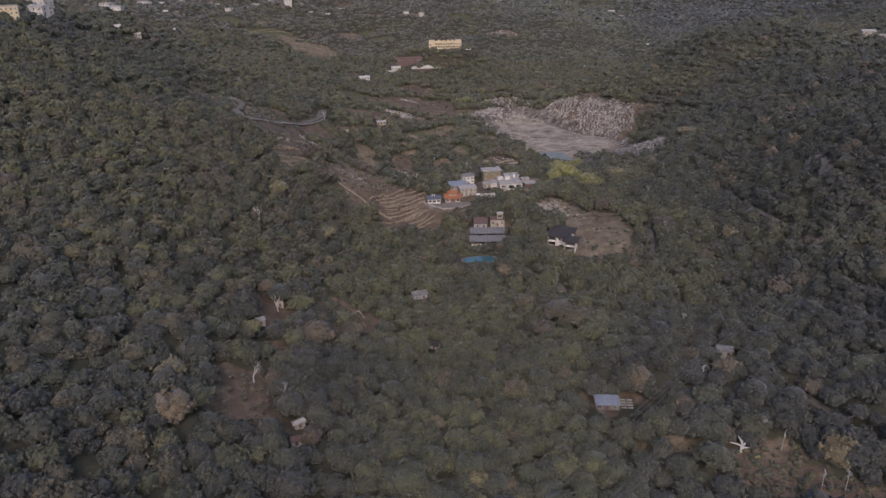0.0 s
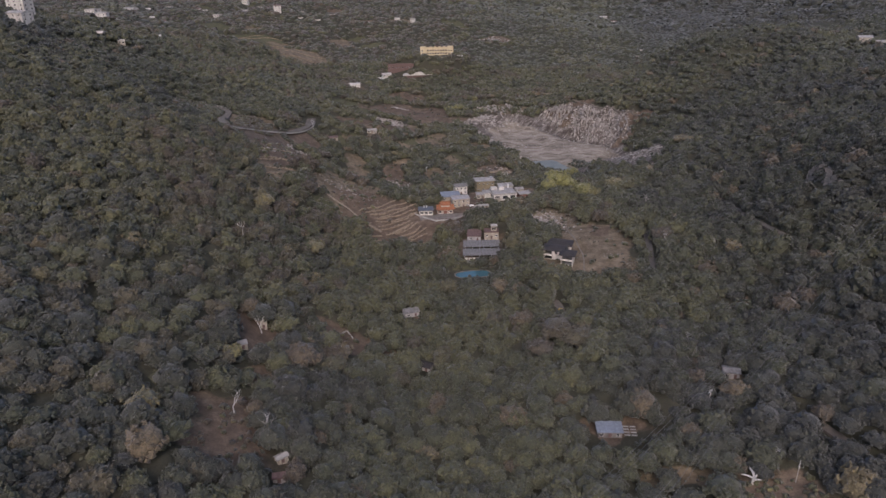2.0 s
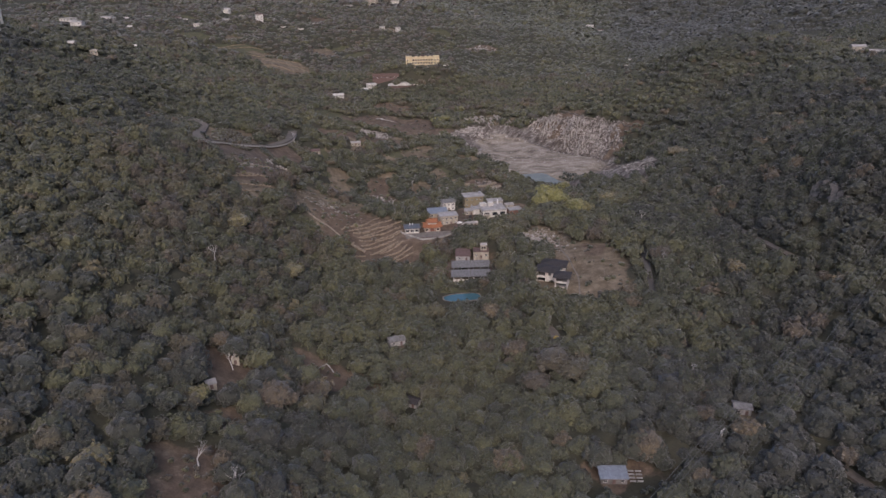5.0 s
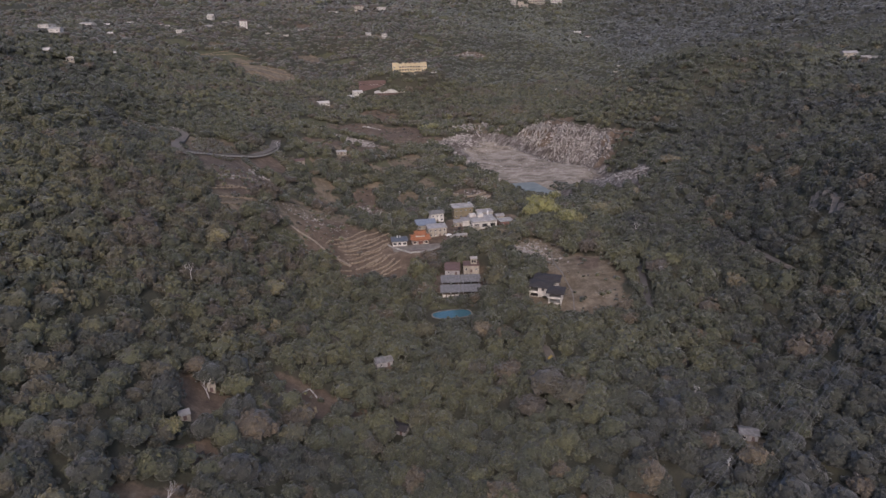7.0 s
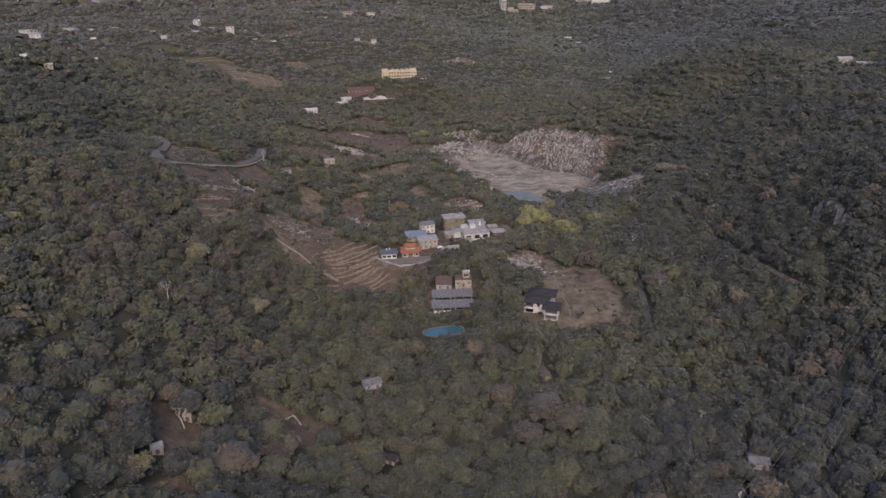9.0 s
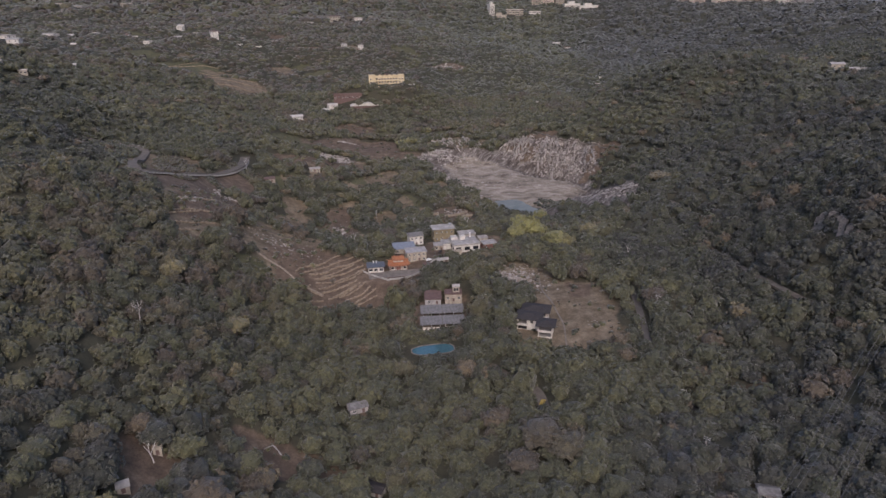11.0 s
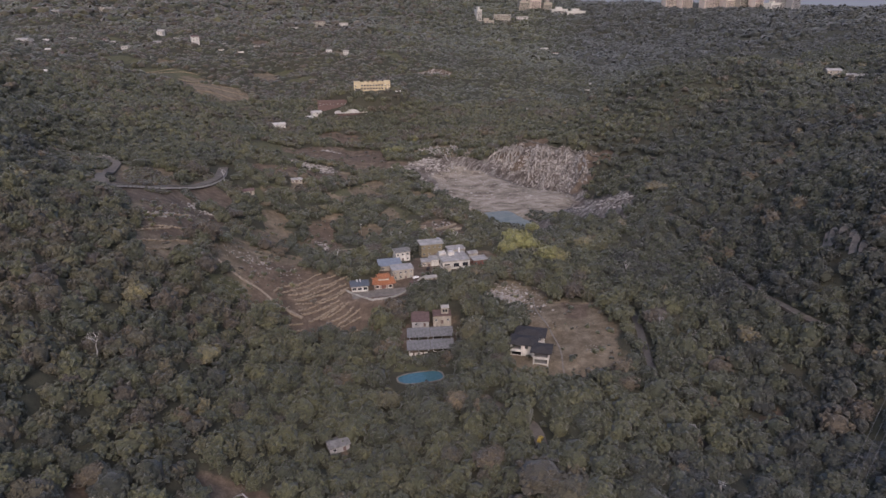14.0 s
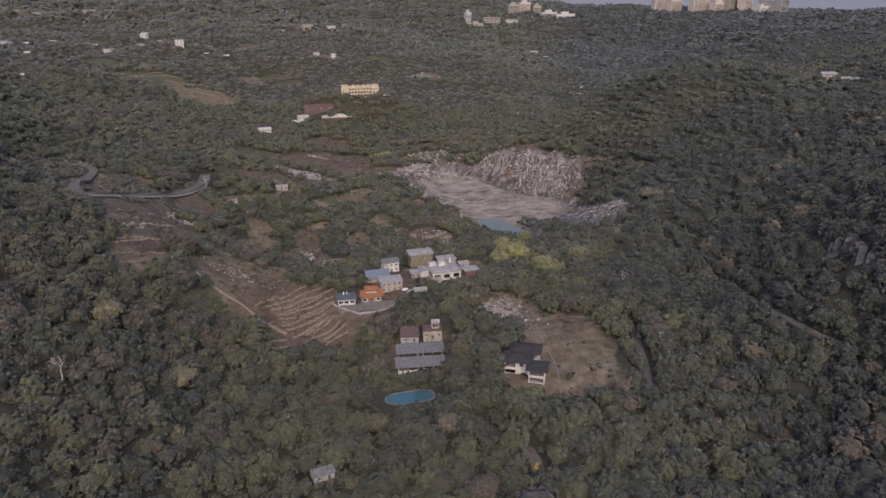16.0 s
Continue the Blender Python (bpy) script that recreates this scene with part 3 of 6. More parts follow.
def ribbon(path, width, lift=0.25, depth=1.2, level=4):
    """A strip of paving along a path with sides that go down into the land."""
    bm = bmesh.new()
    zs = np.array([ground_z(x, y) for x, y in path])
    pad = np.pad(zs, level, mode="edge")
    zs = np.array([pad[k:k + 2 * level + 1].mean() for k in range(len(zs))])
    rows = []
    for k, (x, y) in enumerate(path):
        a, b = path[max(k - 1, 0)], path[min(k + 1, len(path) - 1)]
        d = Vector((b[0] - a[0], b[1] - a[1], 0)).normalized()
        s = Vector((-d.y, d.x, 0)) * width / 2
        c = Vector((x, y, max(zs[k], ground_z(x, y) - 0.3, ground_z(x + s.x, y + s.y) - 0.1, ground_z(x - s.x, y - s.y) - 0.1) + lift))
        rows.append([bm.verts.new(q) for q in (c + s - Vector((0, 0, depth)), c + s, c - s, c - s - Vector((0, 0, depth)))])
    for a, b in zip(rows, rows[1:]):
        for k in range(3):
            bm.faces.new((a[k], a[k + 1], b[k + 1], b[k]))
    return bm


# centre line, width, surface, words, how far trees stand back
ROADS = [
    ([(-222, 612), (-208, 624), (-198, 630), (-187, 627), (-180, 617), (-177, 598), (-168, 556), (-160, 534), (-153, 531), (-146, 553), (-137, 576), (-127, 604), (-118, 625), (-115, 648), (-117, 676)],
     8.0, LANEDUST, "grey hairpin mountain road with a low parapet", 10.0),
    ([(206, 545), (208, 532), (208, 522), (210, 512), (214, 501), (219, 489)], 3.0, LANEDUST, "narrow grey lane high on the wooded slope", 2.6),
    ([(200, 466), (198, 456), (198, 437), (194, 415), (192, 397), (193, 381), (196, 365), (202, 348)], 4.2, LANEDUST, "narrow grey lane along the wooded slope", 3.4),
    ([(137, 430), (133, 408), (127, 374), (126, 350), (128, 320)], 3.6, ASPHALT, "narrow dark lane beside the dry field", 3.3),
    ([(140, 232), (146, 218), (151, 203), (157, 190), (168, 172)], 4.0, LANEDUST, "dusty asphalt lane in the forest", 3.2),
    ([(-82, 470), (-78, 467), (-68, 461), (-58, 458), (-50, 453), (-43, 451), (-36, 448)], 1.4, STONE, "pale stony footpath across the terraces", 2.0),
    ([(48, 364), (51, 357), (54, 351), (57, 345), (62, 339), (64, 332), (64, 322)], 4.6, LANEDUST, "dusty grey track that ends at a parked yellow car", 3.8),
    ([(141, 380), (143, 384), (148, 388), (152, 389), (154, 386)], 1.5, PAVING, "short pale path curving on the wooded slope", 2.4),
    ([(166, 822), (172, 812), (187, 789), (205, 772), (228, 738), (248, 706), (254, 667)], 2.6, LANEDUST, "grey track along the rim above the quarry face", 4.0),
]
ROAD_LINES = [smooth_path(q[0]) for q in ROADS]
for line, (_, wide, mat, words, _) in zip(ROAD_LINES, ROADS):
    rd = part("road", ribbon(line, wide), mat)
    tagged(rd, words, "road", kind="structure")
fp = part("road", ribbon(smooth_path([(90, 452), (87, 430), (89, 410), (90, 398), (89, 388), (87, 377), (86, 366)], 2.0), 0.7, 0.12, 0.6, 1), PAVING)
tagged(fp, "pale worn footpath through the dry grass", "path", kind="structure")

# parapet of the hairpin: a low wall of separate blocks
bend = ROAD_LINES[0]
bend_z = np.array([ground_z(x, y) for x, y in bend])
bend_z = np.convolve(np.pad(bend_z, 4, mode="edge"), np.ones(9) / 9, "valid")
par = thing("road_parapet", pose(0, 0, 0), "low pale concrete block parapet along the hairpin road", "parapet")
for k in range(3, len(bend) - 4):
    (x, y), (x2, y2) = bend[k], bend[k + 1]
    d = Vector((x2 - x, y2 - y, 0)).normalized()
    rise = math.degrees(math.atan2(bend_z[k + 1] - bend_z[k], math.hypot(x2 - x, y2 - y)))
    q = Vector((x, y, 0)) + Vector((d.y, -d.x, 0)) * 4.1 * (-1 if x < -185 else 1)
    bl = part("block", one_box(-1.4, 1.4, -0.16, 0.16, -0.8, 0.45), PALECONC, par)
    bl.matrix_local = pose(q.x, q.y, max(bend_z[k], ground_z(x, y) - 0.3) + 0.3, 0, 0, math.degrees(math.atan2(d.y, d.x))) @ pose(0, 0, 0, 0, -rise, 0)

# ---------------------------------------------------------------- dry-stone terraces
rs = np.random.RandomState(12)
STONEMESH = []
for k in range(4):
    v = V_STONE * rs.uniform(0.75, 1.2, V_STONE.shape)
    me = mesh_from("stone", v, F_STONE, False)
    me.materials.append(STONE)
    STONEMESH.append(me)
LEDGES = [[(-52, 461), (-47, 469), (-39, 477), (-34, 486), (-29, 493)], [(-44, 464), (-36, 471), (-30, 479), (-23, 484), (-14, 493)], [(-40, 462), (-31, 470), (-23, 476), (-14, 487)],
          [(-38, 455), (-29, 464), (-19, 472), (-13, 481)], [(-33, 449), (-26, 457), (-18, 464)], [(-27, 453), (-19, 459), (-12, 467)], [(-20, 448), (-12, 455), (-6, 461)],
          [(-300, 1046), (-278, 1062), (-258, 1078), (-228, 1088)], [(-280, 1046), (-250, 1064), (-216, 1076)], [(-236, 1030), (-208, 1046), (-180, 1052)], [(-220, 1006), (-192, 1022), (-158, 1026)], [(-206, 982), (-180, 998), (-152, 1002)], [(-198, 958), (-176, 972), (-150, 976)], [(-186, 938), (-170, 948), (-152, 952)],
          [(-23, 442), (-13, 450), (-6, 455)], [(-43, 440), (-36, 446)], [(-43, 429), (-39, 437), (-35, 441)], [(-17, 439), (-8, 445)], [(-58, 436), (-51, 444), (-44, 454)],
          [(-125, 457), (-114, 479), (-104, 490)], [(-116, 453), (-107, 464), (-98, 475)], [(-120, 462), (-108, 484)], [(-121, 492), (-114, 506), (-108, 524)], [(-128, 470), (-118, 486)], [(-112, 446), (-102, 458)]]
wob = random.Random(5)
for a, b in ((0, 1), (1, 2), (2, 3), (3, 4), (4, 5), (5, 6)):
    n = min(len(LEDGES[a]), len(LEDGES[b]))
    LEDGES.append([((p[0] + q[0]) / 2 + wob.uniform(-1.2, 1.2), (p[1] + q[1]) / 2 + wob.uniform(-1.2, 1.2)) for p, q in zip(LEDGES[a][:n], LEDGES[b][:n])])
for line in LEDGES:
    away = line[0][1] > 900
    pts = [(x + wob.uniform(-0.18, 0.18), y + wob.uniform(-0.18, 0.18)) for x, y in smooth_path(line, 4.0 if away else 1.6)]
    wall = part("terrace_wall", ribbon(pts, 0.9 if away else wob.uniform(0.35, 1.0), 0.7 if away else 0.45, 1.6, 2), DRYBANK)
    tagged(wall, "low dry-stone terrace wall on a bare brown slope", "terrace wall", "terrace walls")
    for x, y in pts:
        for j in range(0 if away else 1):
            st = new("stone", STONEMESH[rs.randint(4)])
            st.parent = wall
            s = rs.uniform(0.35, 0.75)
            st.matrix_local = pose(x + rs.uniform(-0.5, 0.5), y + rs.uniform(-0.5, 0.5), ground_z(x, y) + 0.45 + rs.uniform(0, 0.25), 0, 0, rs.uniform(0, 360)) @ Matrix.Diagonal((s * 1.5, s, s * 0.7, 1))

# ---------------------------------------------------------------- quarry
POND = [(92, 664), (97, 657), (106, 661), (116, 655), (121, 645), (124, 634), (129, 622), (134, 610), (131, 598), (120, 592), (109, 598), (104, 612), (103, 624), (97, 634), (98, 645)]
bm = bmesh.new()
bm.faces.new([bm.verts.new((x, y, 0)) for x, y in [(x + wob.uniform(-0.8, 0.8), y + wob.uniform(-0.8, 0.8)) for x, y in smooth_path(POND + POND[:1], 3.0)[:-1]]])
pond = part("water", bm, PONDWATER)
pond.location = (0, 0, -18.7)
tagged(pond, "milky blue-grey pond at the foot of the quarry", "pond", kind="structure")


def rock_field(name, n, cx, cy, rx, ry, turn, lo, hi, mat, label, seed, kind="rock"):
    rk = np.random.RandomState(seed)
    a = radians(turn)
    u, v = rk.normal(size=(2, n)) * 0.5
    x = cx + u * rx * math.cos(a) - v * ry * math.sin(a)
    y = cy + u * rx * math.sin(a) + v * ry * math.cos(a)
    ok = cover(x, y)[kind] > 0.45
    x, y = x[ok], y[ok]
    n = len(x)
    s = lo + (hi - lo) * rk.uniform(size=n) ** 3
    z = land(x, y)
    base = V_STONE[None] * rk.uniform(0.6, 1.3, (n, len(V_STONE), 3)) * (s[:, None, None] * np.stack([rk.uniform(0.8, 1.5, n), rk.uniform(0.8, 1.5, n), rk.uniform(0.5, 1.0, n)], -1)[:, None, :])
    base += np.stack([x, y, z], -1)[:, None, :]
    f = (F_STONE[None] + (np.arange(n) * len(V_STONE))[:, None, None]).reshape(-1, 3)
    ob = new(name, mesh_from(name, base.reshape(-1, 3), f, False))
    ob.data.materials.append(mat)
    return tagged(ob, label, "rocks", kind="stuff")


def rock_ribs(n, base0, base1, top0, top1, wide, high, seed, gaps, label):
    """Ribs of bedded rock that run up a slope from one line to another, broken here and there."""
    rk = np.random.RandomState(seed)
    bm = bmesh.new()
    for k in range(n):
        f = (k + rk.uniform(-0.3, 0.3)) / max(n - 1, 1)
        a = np.array(base0) * (1 - f) + np.array(base1) * f
        b = np.array(top0) * (1 - f) + np.array(top1) * f
        along = (b - a) / np.hypot(*(b - a))
        side = np.array([along[1], -along[0]])
        steps = max(4, int(np.hypot(*(b - a)) / 4.0))
        t0, t1 = rk.uniform(-0.02, 0.25), rk.uniform(0.80, 1.05)
        rows = []
        for j in range(steps + 1):
            t = t0 + (t1 - t0) * j / steps
            c = a + (b - a) * t + side * rk.normal() * 0.5
            w, h = wide * rk.uniform(0.5, 1.2), high * rk.uniform(0.3, 1.2) * (0.45 + 0.75 * t)
            l, r, m = c - side * w, c + side * w * 0.6, c + side * w * rk.uniform(-0.2, 0.4)
            rows.append([bm.verts.new((*l, ground_z(*l) - 1.0)), bm.verts.new((*m, ground_z(*c) + h)), bm.verts.new((*r, ground_z(*r) - 1.0))])
        for p, q in zip(rows, rows[1:]):
            if rk.uniform() > gaps:
                for i in (0, 1):
                    bm.faces.new((p[i], p[i + 1], q[i + 1], q[i]))
    loose = [v for v in bm.verts if not v.link_faces]
    bmesh.ops.delete(bm, geom=loose, context="VERTS")
    return tagged(part("rock_ribs", bm, QUARRYROCK), label, "rocks", kind="stuff")


rock_ribs(13, (117, 765), (136, 746), (150, 814), (165, 808), 0.9, 3.6, 21, 0.05, "pale slanting beds of rock on the quarry face")
rock_ribs(20, (142, 712), (206, 712), (168, 800), (212, 770), 1.4, 2.3, 22, 0.52, "broken pale ribs down the quarry face")
rock_ribs(8, (68, 762), (86, 764), (52, 794), (76, 800), 1.3, 2.4, 23, 0.12, "pale spurs of rock on the quarry rim")
rock_ribs(5, (90, 768), (104, 764), (84, 802), (98, 796), 1.4, 2.6, 24, 0.12, "pale spurs of rock on the quarry rim")
rock_ribs(12, (98, 640), (30, 742), (90, 652), (20, 750), 1.3, 2.4, 25, 0.1, "pale outcrops along the lower lip of the quarry")
rock_field("scree", 1500, 182, 768, 62, 40, -32, 0.35, 1.5, RUBBLE, "pale broken rock on the steep quarry face", 1)
rock_field("scree", 300, 62, 700, 58, 5, -58, 0.4, 1.6, RUBBLE, "pale stones along the lower lip of the quarry", 27)
rock_field("scree", 320, 100, 715, 70, 45, -45, 0.3, 1.1, RUBBLE, "pale loose stones on the quarry floor", 2)
rock_field("scree", 520, 194, 605, 24, 40, 15, 0.35, 1.2, RUBBLE, "grey rubble slope beside the quarry pond", 3)
rock_field("scree", 420, -50, 741, 30, 14, -14, 0.4, 1.5, RUBBLE, "pale stone heap by the quarry track", 4)
rock_field("scree", 420, 52, 760, 30, 22, -30, 0.4, 1.8, RUBBLE, "pale outcrop along the quarry rim", 6)
rock_field("rubble", 150, -75, 1234, 60, 16, 0, 0.3, 1.1, RUBBLE, "rows of small pale walls on the far hillside", 9, "dry")
rock_field("rubble", 150, -116, 504, 26, 3.5, 70, 0.3, 1.1, RUBBLE, "pale rubble and ruined walls below the hairpin road", 7, "dirt")
rock_field("rubble", 110, -111, 566, 7, 6, 0, 0.3, 1.5, RUBBLE, "pale broken masonry on the bare slope", 12, "dirt")
rock_field("rubble", 90, -34, 578, 9, 20, 0, 0.35, 1.2, RUBBLE, "pale stones on the brown scrub slope", 13, "dirt")
rock_field("rubble", 260, 92, 1150, 44, 26, 0, 0.5, 1.7, RUBBLE, "rows of small pale stones on the hillside above the hotel", 33, "dirt")
rock_field("rubble", 110, -36, 802, 16, 6, 0, 0.5, 1.5, RUBBLE, "pale stone heap on the brown hillside", 14, "rock")
rock_field("rubble", 120, -64, 486, 24, 12, 0, 0.3, 0.8, RUBBLE, "scattered pale stones on dry grass", 15, "dry")

# ---------------------------------------------------------------- villa
def villa():
    top = thing("villa", pose(74.4, 391.5, -5.5, 0, 0, -20), "white two-storey villa with dark slate hip roofs and balconies", "house")

    def wing(cx, cy, w, d, floors, rise, holes_front, holes_right, holes_left=()):
        h = floors * 3.0
        g = Matrix.Translation((cx, cy, 0))
        for side, (ln, dep, holes) in enumerate(((w, d, holes_front), (d, w, holes_right), (w, d, ()), (d, w, holes_left))):
            bm = bmesh.new()
            half = ln / 2 if side % 2 == 0 else ln / 2 - 0.3
            pierced(bm, -half, half, -1.5, h, -dep / 2, -dep / 2 + 0.3, holes)
            wl = part("wall", bm, WHITE, top)
            wl.matrix_local = g @ Matrix.Rotation(side * math.pi / 2, 4, "Z")
            for u0, u1, z0, z1 in holes:
                fr = window(top, (u0 + u1) / 2, z0, u1 - u0, z1 - z0, dep / 2 - 0.5 if z1 - z0 > 1.8 else dep / 2, side, SLATE, 2)
                fr.matrix_local = g @ fr.matrix_local
        for f in range(floors):
            part("floor_slab", one_box(cx - w / 2 + 0.3, cx + w / 2 - 0.3, cy - d / 2 + 0.3, cy + d / 2 - 0.3, f * 3.0 - 0.15, f * 3.0), CONCRETE, top)
        rf = part("roof", roof_mesh("hip", w, d, h, rise, 1.35, 0.3), SLATE, top, "dark slate hip roof")
        rf.location = (cx, cy, 0)
        return h

    wing(6.4, -5.6, 7.0, 7.4, 2, 1.3, [(-2.9, 2.9, 0.2, 2.5), (-3.1, 3.1, 3.2, 5.8)], [(-2.2, 2.2, 3.9, 5.4), (-1.5, 1.5, 0.6, 2.3)])
    wing(-2.8, 0.4, 11.0, 8.0, 2, 1.3, [(-5.0, -0.4, 0.2, 2.5), (-5.0, -0.4, 3.2, 5.7), (1.0, 2.6, 3.8, 5.4)], [(-1, 1, 3.8, 5.3)], [(-2, 2, 3.8, 5.4)])
    wing(-0.6, 9.6, 12.5, 8.0, 2, 1.3, [(2.2, 5.4, 3.8, 5.5)], [(-2.0, 2.0, 3.8, 5.4)], [(-2, 1, 3.6, 5.2)])
    # balconies: slab and parapet
    for x0, x1, y0, y1, z in ((2.9, 9.9, -10.3, -9.32, 2.9), (-8.3, -3.0, -5.2, -3.62, 2.9), (2.4, 6.6, 4.2, 5.58, 2.9)):
        bm = bmesh.new()
        box(bm, x0, x1, y0, y1, z, z + 0.22)
        box(bm, x0, x1, y0, y0 + 0.2, z + 0.22, z + 1.15)
        box(bm, x0, x0 + 0.2, y0 + 0.2, y1, z + 0.22, z + 1.15)
        box(bm, x1 - 0.2, x1, y0 + 0.2, y1, z + 0.22, z + 1.15)
        part("balcony", bm, WHITE, top)
        for x in (x0 + 0.2, x1 - 0.2):
            part("column", one_box(x - 0.22, x + 0.22, y1 - 0.5, y1 - 0.02, -1.0, z), WHITE, top)
            part("column", one_box(x - 0.15, x + 0.15, y0 + 0.22, y0 + 0.5, z + 1.15, z + 3.25), WHITE, top)
    return top


villa()

# ---------------------------------------------------------------- temple
def swept_roof(w, d, z, rise, over, lift):
    """A tiled roof with a straight ridge, sagging slopes and upturned corners."""
    bm = bmesh.new()
    a, b = w / 2 + over, d / 2 + over
    nx, ny = 14, 5
    grid = {}
    for s in (-1, 1):
        for i in range(nx + 1):
            for j in range(ny + 1):
                u, v = -1 + 2 * i / nx, j / ny
                hh = rise * (1 - v) ** 1.5 + lift * abs(u) ** 4 * (0.35 + 0.65 * v)
                grid[s, i, j] = bm.verts.new((u * a * (0.86 + 0.14 * v), s * v * b, z + hh))
        for i in range(nx):
            for j in range(ny):
                bm.faces.new((grid[s, i, j], grid[s, i + 1, j], grid[s, i + 1, j + 1], grid[s, i, j + 1]))
    bmesh.ops.remove_doubles(bm, verts=bm.verts, dist=0.001)
    ext = bmesh.ops.extrude_face_region(bm, geom=bm.faces[:])
    bmesh.ops.translate(bm, verts=[q for q in ext["geom"] if isinstance(q, bmesh.types.BMVert)], vec=(0, 0, 0.28))
    # tile ribs down the slopes
    for s in (-1, 1):
        for i in range(2 * nx + 1):
            u = -1 + i / nx
            pts = []
            for j in range(ny + 1):
                v = j / ny
                pts.append((u * a * (0.86 + 0.14 * v), s * v * b, z + 0.30 + rise * (1 - v) ** 1.5 + lift * abs(u) ** 4 * (0.35 + 0.65 * v)))
            tube(bm, pts, [0.10] * len(pts), 4)
    return bm


def temple():
    top = thing("temple", pose(8, 485, -8.3, 0, 0, 4) @ Matrix.Diagonal((0.92, 0.92, 0.92, 1)), "small temple with tiered orange tile roofs and pale walls", "temple")
    w, d, h = 12.0, 8.0, 3.4
    holes = [(-5.0, -3.2, 0.8, 2.4), (-1.6, 1.6, 0.1, 2.6), (3.2, 5.0, 0.8, 2.4)]
    for side, (ln, dep, hs) in enumerate(((w, d, holes), (d, w, ()), (w, d, ()), (d, w, ()))):
        bm = bmesh.new()
        half = ln / 2 if side % 2 == 0 else ln / 2 - 0.3
        pierced(bm, -half, half, -1.5, h, -dep / 2, -dep / 2 + 0.3, hs)
        wl = part("wall", bm, WHITE, top)
        wl.matrix_local = Matrix.Rotation(side * math.pi / 2, 4, "Z")
    window(top, -4.1, 0.8, 1.8, 1.6, d / 2, 0, REDWALL)
    window(top, 4.1, 0.8, 1.8, 1.6, d / 2, 0, REDWALL)
    for k in range(4):
        part("door", one_box(-1.6 + 0.8 * k + 0.02, -0.8 + 0.8 * k - 0.02, -3.8, -3.7, 0.1, 2.6), REDWALL, top, "red timber door leaf")
    for x in (-5.7, -2.2, 2.2, 5.7):
        bm = bmesh.new()
        tube(bm, [(x, -4.9, -0.6), (x, -4.9, h + 0.2)], [0.2, 0.2], 8)
        part("column", bm, REDWALL, top)
    part("floor_slab", one_box(-6.6, 6.6, -5.6, 4.2, -1.2, 0.08), PAVING, top)
    lower = part("roof", swept_roof(w, d, h, 2.4, 1.6, 0.9), ORANGE, top, "lower orange tile roof with upturned corners")
    part("wall", one_box(-3.4, 3.4, -1.9, 1.9, h + 0.9, h + 3.1), WHITE, top)
    upper = part("roof", swept_roof(7.2, 4.4, h + 3.0, 1.8, 0.9, 0.8), ORANGE, top, "upper orange tile roof with upturned ridge")
    for ww, zz, par_ in ((11.0, h + 2.9, lower), (6.6, h + 5.3, upper)):
        bm = bmesh.new()
        n = 12
        tube(bm, [(-ww / 2 + ww * k / n, 0, zz + 0.75 * abs(2 * k / n - 1) ** 3) for k in range(n + 1)], [0.24] * (n + 1), 6)
        part("ridge", bm, ORANGE, par_)
    return top


temple()
yard = part("pavement", one_box(-16, 17, -9.5, -0.2, -2.5, 0.06), PAVING)
yard.matrix_world = pose(5, 480.5, -8.3, 0, 0, 6)
tagged(yard, "paved temple forecourt", "pavement", kind="structure")
for pts, words in (([(-14, 480), (-9, 475), (-4, 470), (2, 465)], "low pale wall below the temple yard"), ([(2, 466), (12, 468), (20, 474), (26, 482), (34, 489)], "low pale wall round the temple yard")):
    wl = part("garden_wall", ribbon(smooth_path(pts, 2.0), 0.4, 1.1, 3.0, 2), PALECONC)
    tagged(wl, words, "wall")

# ---------------------------------------------------------------- village
G = "village houses"
pav = building("house", -6, 482.5, 4, 9.5, 7.5, 1, 3.6, WHITE, "flat", DARKBLUE, "white pavilion with a blue-grey flat roof and dark windows", (3, 2), 0.15, 0.9, -8.3, (2.4, 1.7), group=G, door=False)
for cx in (-1.2, 0.6):
    bm = bmesh.new()
    tube(bm, [(cx, 2.6, 3.8), (cx, 2.6, 5.4)], [0.3, 0.3], 8)
    part("chimney", bm, PAINT, pav)
building("house", 19.5, 496, 9, 12.5, 8.5, 2, 3.1, CREAM, "flat", CONCRETE, "beige concrete two-storey house with a flat roof", (4, 3), 0.3, 0.5, -7.4, group=G)
building("shed", 12.5, 510, 6, 13.5, 9.0, 1, 3.4, CREAM, "lean", BLUEMETAL, "open shed under a blue sheet-metal roof", (3, 2), 1.1, 0.6, -7.0, category="shed", group=G)
building("house", 20.5, 524, 14, 9.5, 8.0, 2, 3.1, WHITE, "gable", GREYMETAL, "pale two-storey house with a low grey gable roof", (3, 2), 1.3, 0.5, -6.8, group=G)
och = building("house", 40, 530, 8, 14.0, 9.0, 2, 4.3, OCHRE, "flat", PALECONC, "ochre-tiled two-storey house under a pale flat roof", (4, 2), 0.2, 0.9, -6.8, group=G)
part("water_tank", one_box(4.8, 6.4, 1.0, 3.0, 8.85, 10.4), STEEL, och, "steel rooftop water tank")
wht = building("hall", 52.5, 510, 9, 17.5, 15.0, 1, 5.0, WHITE, "flat", PALECONC, "wide white hall with a pale flat roof", (3, 3), 0.35, 0.3, -6.5, (3.6, 2.4), "hall", G, False, frame_mat=RUST)
part("stair_head", one_box(-2.4, 1.4, 2.0, 5.4, 5.25, 7.6), WHITE, wht, "white rooftop stair head")
